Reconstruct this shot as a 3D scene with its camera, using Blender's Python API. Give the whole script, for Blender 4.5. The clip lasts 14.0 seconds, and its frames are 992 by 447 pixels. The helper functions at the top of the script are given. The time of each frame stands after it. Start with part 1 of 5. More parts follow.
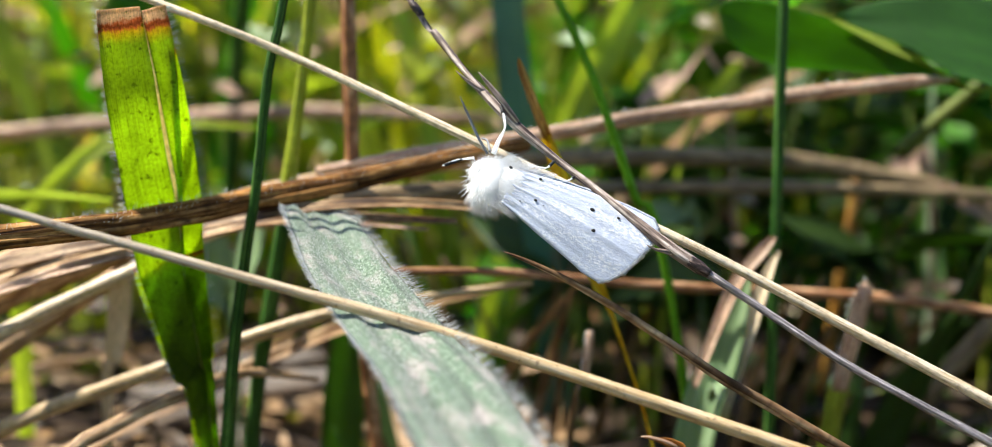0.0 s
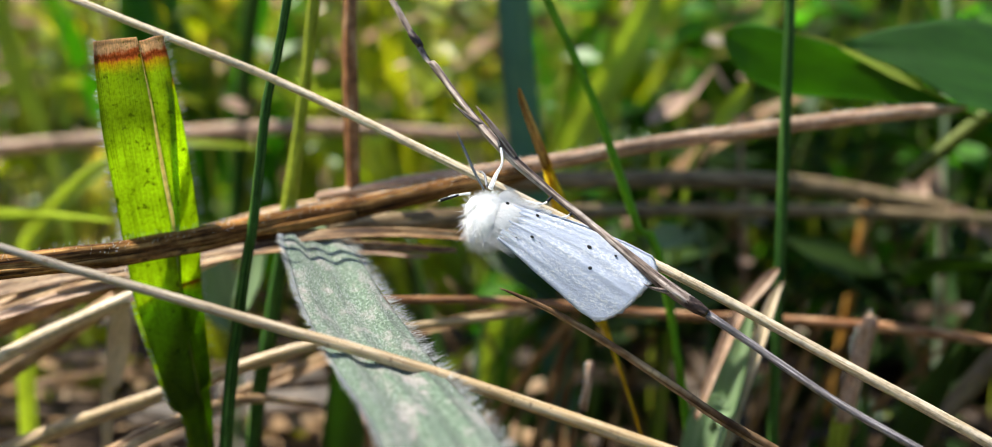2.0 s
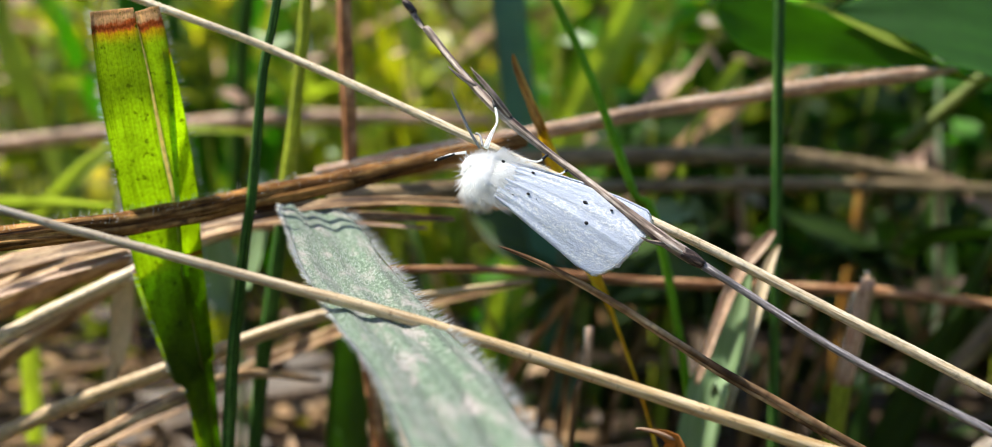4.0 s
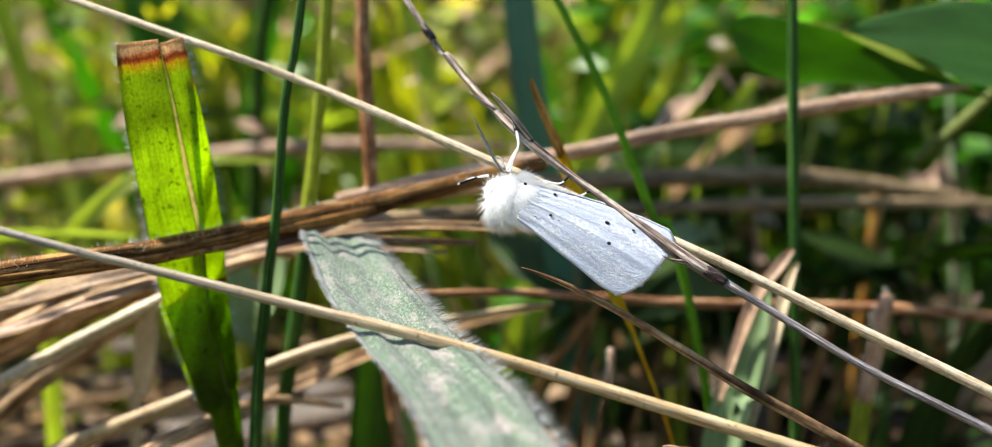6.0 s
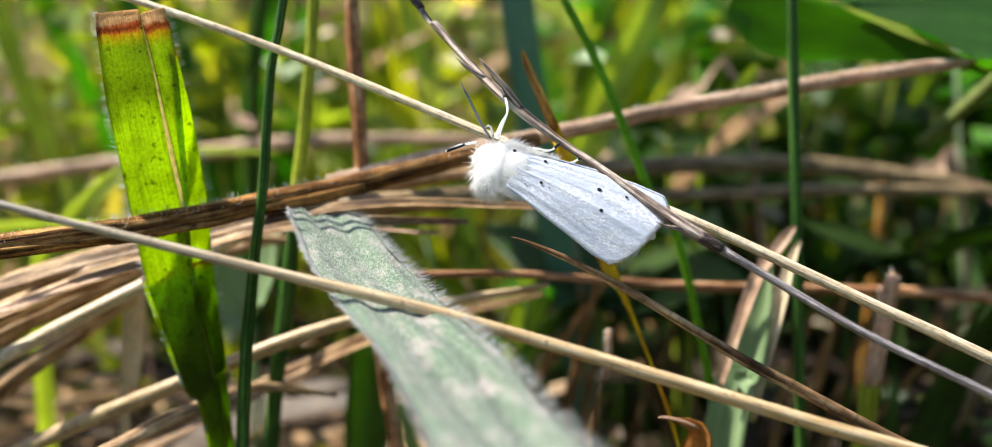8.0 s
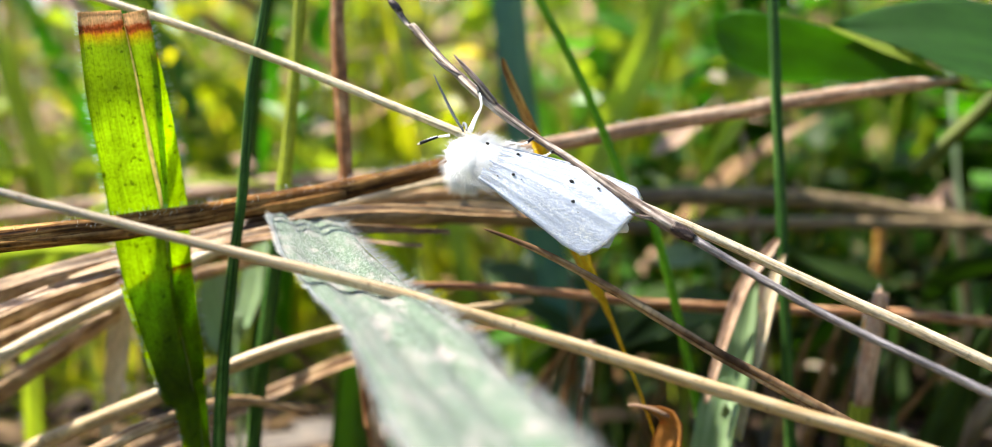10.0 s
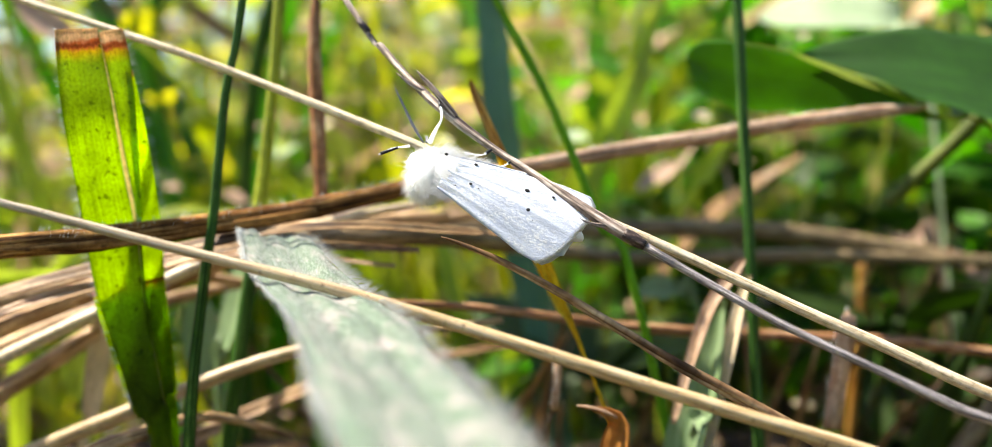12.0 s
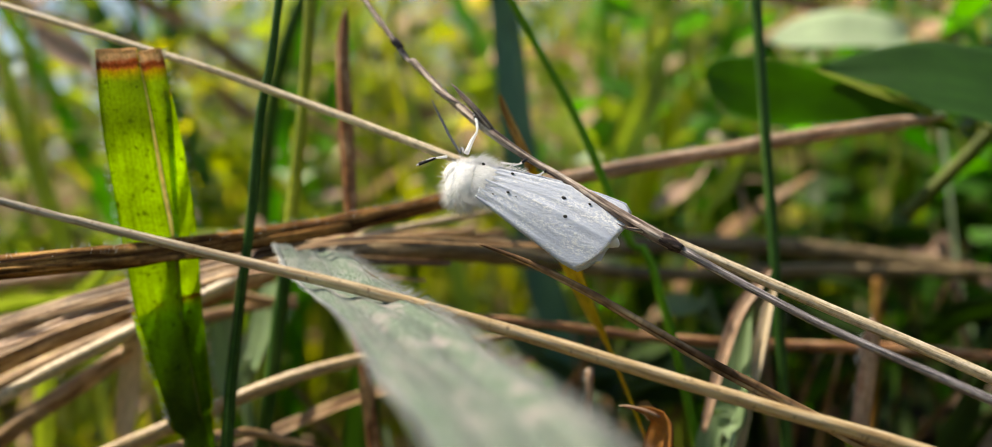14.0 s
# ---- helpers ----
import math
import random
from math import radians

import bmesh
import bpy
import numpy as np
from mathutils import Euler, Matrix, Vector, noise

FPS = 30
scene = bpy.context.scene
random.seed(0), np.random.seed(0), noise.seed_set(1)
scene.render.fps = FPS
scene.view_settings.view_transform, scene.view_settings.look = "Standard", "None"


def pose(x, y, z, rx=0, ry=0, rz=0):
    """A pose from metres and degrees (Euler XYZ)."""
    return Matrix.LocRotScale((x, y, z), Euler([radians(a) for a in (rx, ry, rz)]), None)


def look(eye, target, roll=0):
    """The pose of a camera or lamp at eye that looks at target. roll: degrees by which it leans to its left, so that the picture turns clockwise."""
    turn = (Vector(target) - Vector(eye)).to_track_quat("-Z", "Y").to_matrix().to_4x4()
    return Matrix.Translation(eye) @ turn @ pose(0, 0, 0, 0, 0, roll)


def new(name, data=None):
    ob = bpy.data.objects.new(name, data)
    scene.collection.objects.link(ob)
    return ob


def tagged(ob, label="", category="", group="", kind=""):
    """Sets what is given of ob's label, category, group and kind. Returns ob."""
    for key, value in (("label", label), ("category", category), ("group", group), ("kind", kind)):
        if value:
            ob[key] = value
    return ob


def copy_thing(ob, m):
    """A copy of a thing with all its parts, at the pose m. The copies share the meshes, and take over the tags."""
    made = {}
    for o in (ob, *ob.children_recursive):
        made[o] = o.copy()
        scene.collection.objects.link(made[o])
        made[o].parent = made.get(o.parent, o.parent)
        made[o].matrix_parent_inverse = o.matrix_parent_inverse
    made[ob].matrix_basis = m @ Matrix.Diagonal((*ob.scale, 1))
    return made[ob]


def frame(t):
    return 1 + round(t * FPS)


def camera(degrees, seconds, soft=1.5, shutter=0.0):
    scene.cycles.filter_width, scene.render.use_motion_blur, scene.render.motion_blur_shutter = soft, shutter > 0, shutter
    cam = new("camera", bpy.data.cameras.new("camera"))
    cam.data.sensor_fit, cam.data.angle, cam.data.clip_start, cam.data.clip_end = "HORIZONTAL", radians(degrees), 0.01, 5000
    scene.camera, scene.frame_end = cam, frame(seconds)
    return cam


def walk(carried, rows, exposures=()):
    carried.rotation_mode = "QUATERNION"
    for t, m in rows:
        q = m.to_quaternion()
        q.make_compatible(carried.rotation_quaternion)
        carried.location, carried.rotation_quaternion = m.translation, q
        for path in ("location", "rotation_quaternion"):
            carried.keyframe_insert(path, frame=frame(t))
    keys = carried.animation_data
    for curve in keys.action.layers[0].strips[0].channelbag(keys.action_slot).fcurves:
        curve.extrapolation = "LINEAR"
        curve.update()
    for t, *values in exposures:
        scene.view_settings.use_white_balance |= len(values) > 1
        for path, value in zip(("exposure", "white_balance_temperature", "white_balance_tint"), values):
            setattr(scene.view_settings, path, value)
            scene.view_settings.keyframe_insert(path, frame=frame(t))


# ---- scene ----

# Lengths in the tables below are centimetres unless a line says otherwise.
cam = camera(44.2, 14.0, soft=0.65)
PATH = [
    (0, (-0.00008, 0.00027, 0.13026), (-0.00146, 0.10742, 0.10542), 0.37),
    (0.5, (0.00269, 0.00196, 0.13091), (0.00032, 0.10914, 0.10625), 0.75),
    (1, (0.00309, 0.00312, 0.13146), (0.00074, 0.11024, 0.10658), 0.84),
    (1.5, (0.00278, 0.00280, 0.13297), (-0.00004, 0.10986, 0.10791), 0.79),
    (2, (0.00211, 0.00233, 0.13374), (-0.00090, 0.10943, 0.10880), 0.67),
    (2.5, (0.00507, 0.00058, 0.13236), (0.00132, 0.10775, 0.10786), 0.45),
    (3, (0.00318, 0.00080, 0.13063), (-0.00022, 0.10797, 0.10608), 0.14),
    (5.5, (0.00217, -0.00157, 0.12757), (-0.00165, 0.10617, 0.10575), -1.54),
    (6, (0.00109, -0.00155, 0.12818), (-0.00272, 0.10630, 0.10685), -1.69),
    (6.5, (0.00081, -0.00132, 0.12640), (-0.00336, 0.10662, 0.10564), -1.87),
    (7, (0.00344, -0.00059, 0.12453), (-0.00125, 0.10734, 0.10381), -2.19),
    (7.5, (0.00307, 0.00132, 0.12351), (-0.00164, 0.10930, 0.10306), -2.20),
    (10, (0.00784, 0.00043, 0.11184), (0.00130, 0.10967, 0.10066), -2.15),
    (10.5, (0.01010, -0.00083, 0.11041), (0.00308, 0.10846, 0.10010), -1.79),
    (11, (0.01146, -0.00191, 0.10978), (0.00425, 0.10748, 0.10072), -1.71),
    (11.5, (0.01429, -0.00199, 0.10847), (0.00632, 0.10752, 0.10191), -1.76),
    (12, (0.01427, -0.00230, 0.10600), (0.00611, 0.10728, 0.10076), -1.90),
    (12.5, (0.01474, -0.00235, 0.10508), (0.00591, 0.10720, 0.10067), -2.02),
    (13, (0.01214, -0.00414, 0.10478), (0.00415, 0.10551, 0.10102), -2.42),
    (13.5, (0.01228, -0.00485, 0.10299), (0.00418, 0.10483, 0.10071), -2.60),
    (14, (0.00983, -0.00514, 0.10306), (0.00229, 0.10459, 0.10124), -2.72),
]
EXPOSURES = [(0.0, 1.05, 6300, 10), (1.5, 0.85, 6300, 10), (3.0, 0.85, 6300, 10), (5.5, 1.0, 6400, 10), (6.5, 0.99, 6420, 10), (7.5, 0.99, 6450, 10), (10.0, 1.39, 6500, 10), (11.0, 1.39, 6600, 10), (12.5, 1.33, 6950, 10), (13.3, 0.92, 7150, 10), (14.0, 0.56, 7250, 10)]
walk(cam, [(t, look(eye, target, roll)) for t, eye, target, roll in PATH], EXPOSURES)
cam.data.dof.use_dof = True
cam.data.dof.focus_distance = 0.127
cam.data.dof.aperture_fstop = 15.0

# ---- light ----
SUN_ELEVATION, SUN_AZIMUTH = 60.0, -84.0  # azimuth from +y towards +x
world = bpy.data.worlds.new("sky")
scene.world = world
world.use_nodes = True
wn = world.node_tree
wn.nodes.clear()
sky = wn.nodes.new("ShaderNodeTexSky")
sky.sky_type = "NISHITA"
sky.sun_disc = False
sky.sun_elevation = radians(SUN_ELEVATION)
sky.sun_rotation = radians(SUN_AZIMUTH)
back = wn.nodes.new("ShaderNodeBackground")
back.inputs["Strength"].default_value = 0.10
wout = wn.nodes.new("ShaderNodeOutputWorld")
wn.links.new(sky.outputs[0], back.inputs[0])
wn.links.new(back.outputs[0], wout.inputs[0])

sun = new("sun", bpy.data.lights.new("sun", "SUN"))
sun.data.energy = 5.0
sun.data.angle = radians(0.6)
sun.data.color = (1.0, 0.94, 0.82)
se, sa = radians(SUN_ELEVATION), radians(SUN_AZIMUTH)
SUN_FROM = Vector((math.sin(sa) * math.cos(se), math.cos(sa) * math.cos(se), math.sin(se)))
sun.matrix_world = look(SUN_FROM, (0, 0, 0))


# ---- materials ----
def shader(name):
    m = bpy.data.materials.new(name)
    m.use_nodes = True
    nt = m.node_tree
    nt.nodes.clear()
    return m, nt, nt.nodes.new("ShaderNodeOutputMaterial")


def node(nt, kind, **values):
    n = nt.nodes.new(kind)
    for key, value in values.items():
        n.inputs[key.replace("_", " ")].default_value = value
    return n


def ramp(nt, source, stops):
    r = nt.nodes.new("ShaderNodeValToRGB")
    while len(r.color_ramp.elements) < len(stops):
        r.color_ramp.elements.new(0.5)
    for e, (at, c) in zip(r.color_ramp.elements, stops):
        e.position = at
        e.color = (*c, 1) if len(c) == 3 else (c[0], c[0], c[0], 1)
    nt.links.new(source, r.inputs[0])
    return r.outputs[0]


def mixed(nt, how, fac, a, b):
    m = nt.nodes.new("ShaderNodeMix")
    m.data_type, m.blend_type = "RGBA", how
    for sock, v in ((m.inputs[0], fac), (m.inputs[6], a), (m.inputs[7], b)):
        if isinstance(v, (int, float)):
            sock.default_value = v
        elif isinstance(v, tuple):
            sock.default_value = (*v, 1)
        else:
            nt.links.new(v, sock)
    return m.outputs[2]


def striated(nt, across, along, detail=3.0, rough=0.6):
    """Noise stretched along the fibre: the UV map runs u across, v along, both in centimetres."""
    uv = nt.nodes.new("ShaderNodeUVMap")
    mp = nt.nodes.new("ShaderNodeMapping")
    mp.inputs["Scale"].default_value = (across, along, 1)
    nt.links.new(uv.outputs[0], mp.inputs[0])
    n = node(nt, "ShaderNodeTexNoise", Scale=1.0, Detail=detail, Roughness=rough)
    nt.links.new(mp.outputs[0], n.inputs["Vector"])
    return n.outputs["Fac"]


def blotched(nt, size, detail=4.0, rough=0.6):
    tc = nt.nodes.new("ShaderNodeTexCoord")
    n = node(nt, "ShaderNodeTexNoise", Scale=100.0 / size, Detail=detail, Roughness=rough)
    nt.links.new(tc.outputs["Object"], n.inputs["Vector"])
    return n.outputs["Fac"]


def finish(nt, out, colour, rough, bump_from, bump, translucent=0.0, tcolour=None, sheen=0.0, spec=0.4):
    p = node(nt, "ShaderNodeBsdfPrincipled", Roughness=rough)
    p.inputs["Specular IOR Level"].default_value = spec
    p.inputs["Sheen Weight"].default_value = sheen
    nt.links.new(colour, p.inputs["Base Color"])
    if bump_from is not None:
        b = node(nt, "ShaderNodeBump", Strength=bump)
        b.inputs["Distance"].default_value = 0.0002
        nt.links.new(bump_from, b.inputs["Height"])
        nt.links.new(b.outputs[0], p.inputs["Normal"])
    surface = p.outputs[0]
    if translucent:
        t = nt.nodes.new("ShaderNodeBsdfTranslucent")
        nt.links.new(tcolour if tcolour is not None else colour, t.inputs[0])
        m = node(nt, "ShaderNodeMixShader", Fac=translucent)
        nt.links.new(surface, m.inputs[1])
        nt.links.new(t.outputs[0], m.inputs[2])
        surface = m.outputs[0]
    nt.links.new(surface, out.inputs[0])


def fibre_material(name, dark, mid, light, across=60, along=1.5, rough=0.55, blotch=0.35, bump=0.5, stain=None, translucent=0.0, vary=0.0, spec=0.35):
    """Dry or green stems and blades: fine lengthwise fibres over slow changes of tone, and stains if any."""
    m, nt, out = shader(name)
    f = striated(nt, across, along)
    c = ramp(nt, f, [(0.36, dark), (0.5, mid), (0.64, light)])
    slow = blotched(nt, 0.8)
    tone = ramp(nt, slow, [(0.3, (1 - blotch,)), (0.7, (1 + blotch * 0.4,))])
    c = mixed(nt, "MULTIPLY", 1.0, c, tone)
    c = mixed(nt, "MULTIPLY", 1.0, c, ramp(nt, striated(nt, 22, 11, 4.0, 0.7), [(0.34, (0.62,)), (0.5, (1.0,)), (0.66, (1.12,))]))
    if stain:
        spots = ramp(nt, striated(nt, 14, 3.5, 5.0, 0.7), [(0.56, (0.0,)), (0.68, (1.0,))])
        c = mixed(nt, "MIX", spots, c, stain)
    if vary:
        info = nt.nodes.new("ShaderNodeObjectInfo")
        c = mixed(nt, "MULTIPLY", 1.0, c, ramp(nt, info.outputs["Random"], [(0.0, (1 - vary,)), (1.0, (1 + vary,))]))
    finish(nt, out, c, rough, f, bump, translucent, spec=spec)
    return m


def leaf_material(name, dark, light, through_colour, translucent=0.5, across=30, rough=0.45, spots=None, islands=0.0, sheen=0.0):
    """Living leaf: parallel veins, uneven green, light that passes through."""
    m, nt, out = shader(name)
    f = striated(nt, across, 0.8)
    slow = blotched(nt, 1.2)
    c = mixed(nt, "MIX", ramp(nt, f, [(0.3, (0.0,)), (0.7, (1.0,))]), dark, light)
    tone = ramp(nt, slow, [(0.3, (0.72,)), (0.7, (1.12,))])
    c = mixed(nt, "MULTIPLY", 1.0, c, tone)
    tc = mixed(nt, "MULTIPLY", 1.0, mixed(nt, "MIX", ramp(nt, f, [(0.3, (0.0,)), (0.7, (0.5,))]), through_colour, tuple(1.25 * v for v in through_colour)), tone)
    if islands:
        geo = nt.nodes.new("ShaderNodeNewGeometry")
        both = node(nt, "ShaderNodeMath")
        both.operation = "ADD"
        info = nt.nodes.new("ShaderNodeObjectInfo")
        nt.links.new(geo.outputs["Random Per Island"], both.inputs[0])
        nt.links.new(info.outputs["Random"], both.inputs[1])
        wrap = node(nt, "ShaderNodeMath")
        wrap.operation = "FRACT"
        nt.links.new(both.outputs[0], wrap.inputs[0])
        hue = ramp(nt, wrap.outputs[0], [(0.0, (0.25, 0.36, 0.36)), (0.2, (0.55, 0.74, 0.7)), (0.5, (0.95, 1.03, 0.9)), (0.78, (1.2, 1.16, 0.8)), (0.90, (1.25, 1.2, 2.0)), (1.0, (1.5, 1.3, 5.0))])
        c = mixed(nt, "MULTIPLY", islands, c, hue)
        tc = mixed(nt, "MULTIPLY", islands, tc, hue)
    if spots:
        where = ramp(nt, striated(nt, 9, 7, 3.0, 0.7), [(0.60, (0.0,)), (0.66, (1.0,))])
        c = mixed(nt, "MIX", where, c, spots)
        tc = mixed(nt, "MIX", where, tc, tuple(0.6 * v for v in spots))
    finish(nt, out, c, rough, f, 0.5, translucent, tc, sheen)
    return m


STRAW = fibre_material("straw", (0.33, 0.20, 0.085), (0.57, 0.405, 0.215), (0.73, 0.575, 0.375), rough=0.4, blotch=0.38, spec=0.5)
PALE_STRAW = fibre_material("pale_straw", (0.46, 0.33, 0.18), (0.71, 0.57, 0.38), (0.83, 0.72, 0.55), rough=0.42, blotch=0.2, spec=0.5)
STRAW_DULL = fibre_material("dull_straw", (0.10, 0.045, 0.015), (0.30, 0.165, 0.068), (0.56, 0.38, 0.20), across=16, blotch=0.5, translucent=0.15, vary=0.3)
STRAW_GREY = fibre_material("grey_straw", (0.15, 0.115, 0.08), (0.36, 0.29, 0.22), (0.60, 0.52, 0.43), across=40, blotch=0.35, vary=0.2)
DRAB = fibre_material("drab_stalk_skin", (0.10, 0.065, 0.03), (0.24, 0.165, 0.085), (0.40, 0.30, 0.17), across=14, blotch=0.5)
BARK = fibre_material("brown_stalk_skin", (0.03, 0.013, 0.006), (0.24, 0.10, 0.025), (0.60, 0.34, 0.12), across=24, along=0.9, rough=0.8, blotch=0.8, stain=(0.014, 0.008, 0.005), bump=1.4, spec=0.12)
ORANGE_BARK = fibre_material("orange_bark_skin", (0.05, 0.02, 0.008), (0.36, 0.165, 0.045), (0.66, 0.38, 0.14), across=24, along=0.9, rough=0.8, blotch=0.7, stain=(0.02, 0.01, 0.006), bump=1.2, spec=0.12)
WARM_STRAW = fibre_material("warm_straw", (0.12, 0.055, 0.02), (0.42, 0.255, 0.125), (0.70, 0.51, 0.31), across=26, blotch=0.5, vary=0.2, spec=0.3)
# Dead-stem brown with the gloom near the soil put into its colour.
SHADE_STEM = fibre_material("shade_dark_stem_skin", (0.016, 0.009, 0.005), (0.06, 0.036, 0.02), (0.15, 0.10, 0.06), across=14, blotch=0.5)
PINK_STALK = fibre_material("pale_dry_stalk_skin", (0.36, 0.20, 0.12), (0.60, 0.40, 0.27), (0.78, 0.60, 0.45), across=24, blotch=0.4, translucent=0.3)
BROWN_DRY = fibre_material("brown_dry_blade_skin", (0.04, 0.018, 0.008), (0.25, 0.14, 0.07), (0.66, 0.47, 0.27), across=40, along=0.8, blotch=0.6, rough=0.7, spec=0.15)
WEATHERED = fibre_material("weathered_grass_skin", (0.04, 0.024, 0.02), (0.29, 0.215, 0.175), (0.74, 0.64, 0.56), across=34, along=1.2, blotch=0.5, stain=(0.025, 0.014, 0.012), bump=1.2)
VIOLET_GREY = fibre_material("violet_grey_stem_skin", (0.09, 0.08, 0.085), (0.23, 0.20, 0.20), (0.58, 0.53, 0.54), across=50, blotch=0.4)
KNOT = fibre_material("dark_joint_skin", (0.012, 0.008, 0.007), (0.05, 0.03, 0.025), (0.16, 0.11, 0.09), across=30, along=8, blotch=0.5)
RUST = fibre_material("rusty_stem_skin", (0.11, 0.035, 0.01), (0.32, 0.14, 0.055), (0.66, 0.40, 0.22), across=24, blotch=0.45)
TAWNY = fibre_material("tawny_tip_skin", (0.30, 0.10, 0.01), (0.58, 0.27, 0.035), (0.80, 0.52, 0.14), across=30, blotch=0.5, translucent=0.2)
YELLOW_BLADE = fibre_material("yellowed_blade_skin", (0.72, 0.36, 0.01), (0.85, 0.60, 0.02), (0.92, 0.78, 0.05), across=25, blotch=0.2, translucent=0.55)
GREEN_STEM = fibre_material("green_stem_skin", (0.012, 0.045, 0.006), (0.026, 0.088, 0.012), (0.11, 0.22, 0.045), across=40, along=0.6, rough=0.5, blotch=0.3, spec=0.18)
BRIGHT_STEM = fibre_material("bright_green_stem_skin", (0.10, 0.29, 0.008), (0.17, 0.42, 0.014), (0.28, 0.55, 0.04), across=40, along=0.6, rough=0.5, blotch=0.3, translucent=0.45, spec=0.2)
OLIVE_STEM = fibre_material("olive_stem_skin", (0.07, 0.10, 0.015), (0.12, 0.155, 0.025), (0.19, 0.22, 0.05), across=30, rough=0.6, translucent=0.2, spec=0.2)
LIME_STEM = fibre_material("lime_stem_skin", (0.20, 0.26, 0.02), (0.36, 0.42, 0.03), (0.50, 0.55, 0.06), across=30, rough=0.4, translucent=0.3)


def greying_straw_material():
    """A straw that runs from grey at its thin end to gold, with fine dark specks."""
    m, nt, out = shader("greying_straw")
    f = striated(nt, 60, 1.5)
    uv = nt.nodes.new("ShaderNodeUVMap")
    xy = nt.nodes.new("ShaderNodeSeparateXYZ")
    nt.links.new(uv.outputs[0], xy.inputs[0])
    at = node(nt, "ShaderNodeMapRange")
    at.inputs["From Min"].default_value, at.inputs["From Max"].default_value = 7.0, 12.5
    nt.links.new(xy.outputs[1], at.inputs["Value"])
    grey = ramp(nt, f, [(0.36, (0.22, 0.185, 0.145)), (0.5, (0.37, 0.325, 0.27)), (0.64, (0.52, 0.47, 0.40))])
    gold = ramp(nt, f, [(0.36, (0.42, 0.26, 0.11)), (0.5, (0.60, 0.425, 0.22)), (0.64, (0.74, 0.58, 0.37))])
    c = mixed(nt, "MIX", at.outputs[0], grey, gold)
    c = mixed(nt, "MULTIPLY", 1.0, c, ramp(nt, blotched(nt, 0.8), [(0.3, (0.78,)), (0.7, (1.1,))]))
    c = mixed(nt, "MIX", ramp(nt, striated(nt, 26, 16, 3.0, 0.6), [(0.60, (0.0,)), (0.68, (0.7,))]), c, (0.16, 0.09, 0.045))
    finish(nt, out, c, 0.4, f, 0.5, spec=0.5)
    return m


def strap_material(name="strap_leaf_skin", scorched=True):
    """The mown leaf: living green, yellow towards the scorched end, brown and then bleached at the very cut."""
    m, nt, out = shader(name)
    fine, veins, slow = striated(nt, 95, 1.2), mixed(nt, "MIX", 0.65, striated(nt, 60, 0.8, 2.0), blotched(nt, 0.12)), blotched(nt, 0.9)
    uv = nt.nodes.new("ShaderNodeUVMap")
    xy = nt.nodes.new("ShaderNodeSeparateXYZ")
    nt.links.new(uv.outputs[0], xy.inputs[0])
    wob = node(nt, "ShaderNodeMath")
    wob.operation = "MULTIPLY_ADD"
    nt.links.new(veins, wob.inputs[0])
    wob.inputs[1].default_value = 0.28
    nt.links.new(xy.outputs[1], wob.inputs[2])
    end = ramp(nt, wob.outputs[0], [(0.0, (0.0,)), (1.0, (1.0,))])
    tone = ramp(nt, slow, [(0.34, (0.55,)), (0.64, (1.2,))])
    line = ramp(nt, mixed(nt, "MIX", 0.45, fine, blotched(nt, 0.035)), [(0.36, (0.55,)), (0.5, (0.95,)), (0.64, (1.25,))])
    pits = ramp(nt, striated(nt, 9, 8, 3.0, 0.65), [(0.61, (0.0,)), (0.65, (0.9,))])
    results = []
    for green, gold, brown, bleach in (((0.12, 0.215, 0.012), (0.26, 0.24, 0.02), (0.13, 0.055, 0.022), (0.88, 0.63, 0.40)), ((0.58, 0.76, 0.012), (0.88, 0.70, 0.02), (0.26, 0.10, 0.03), (0.98, 0.74, 0.48))):
        tip = 0.0 if scorched else 0.16  # the folded edge ends in a small withered point
        c = ramp(nt, end, [(0.20 - tip, bleach), (0.26 - tip, tuple(0.85 * v for v in bleach)), (0.29 - tip, tuple(2.8 * v for v in brown)), (0.32 - tip, tuple(1.5 * v for v in brown)), (0.35 - tip, tuple(3.0 * v for v in brown)), (0.39 - 1.5 * tip, gold), (0.52 - 1.5 * tip, green)])
        c = mixed(nt, "MULTIPLY", 1.0, mixed(nt, "MULTIPLY", 1.0, c, tone), line)
        c = mixed(nt, "MIX", pits, c, tuple(0.35 * v for v in green))
        results.append(c)
    finish(nt, out, results[0], 0.4, fine, 0.6, 0.66 if scorched else 0.86, results[1])
    return m


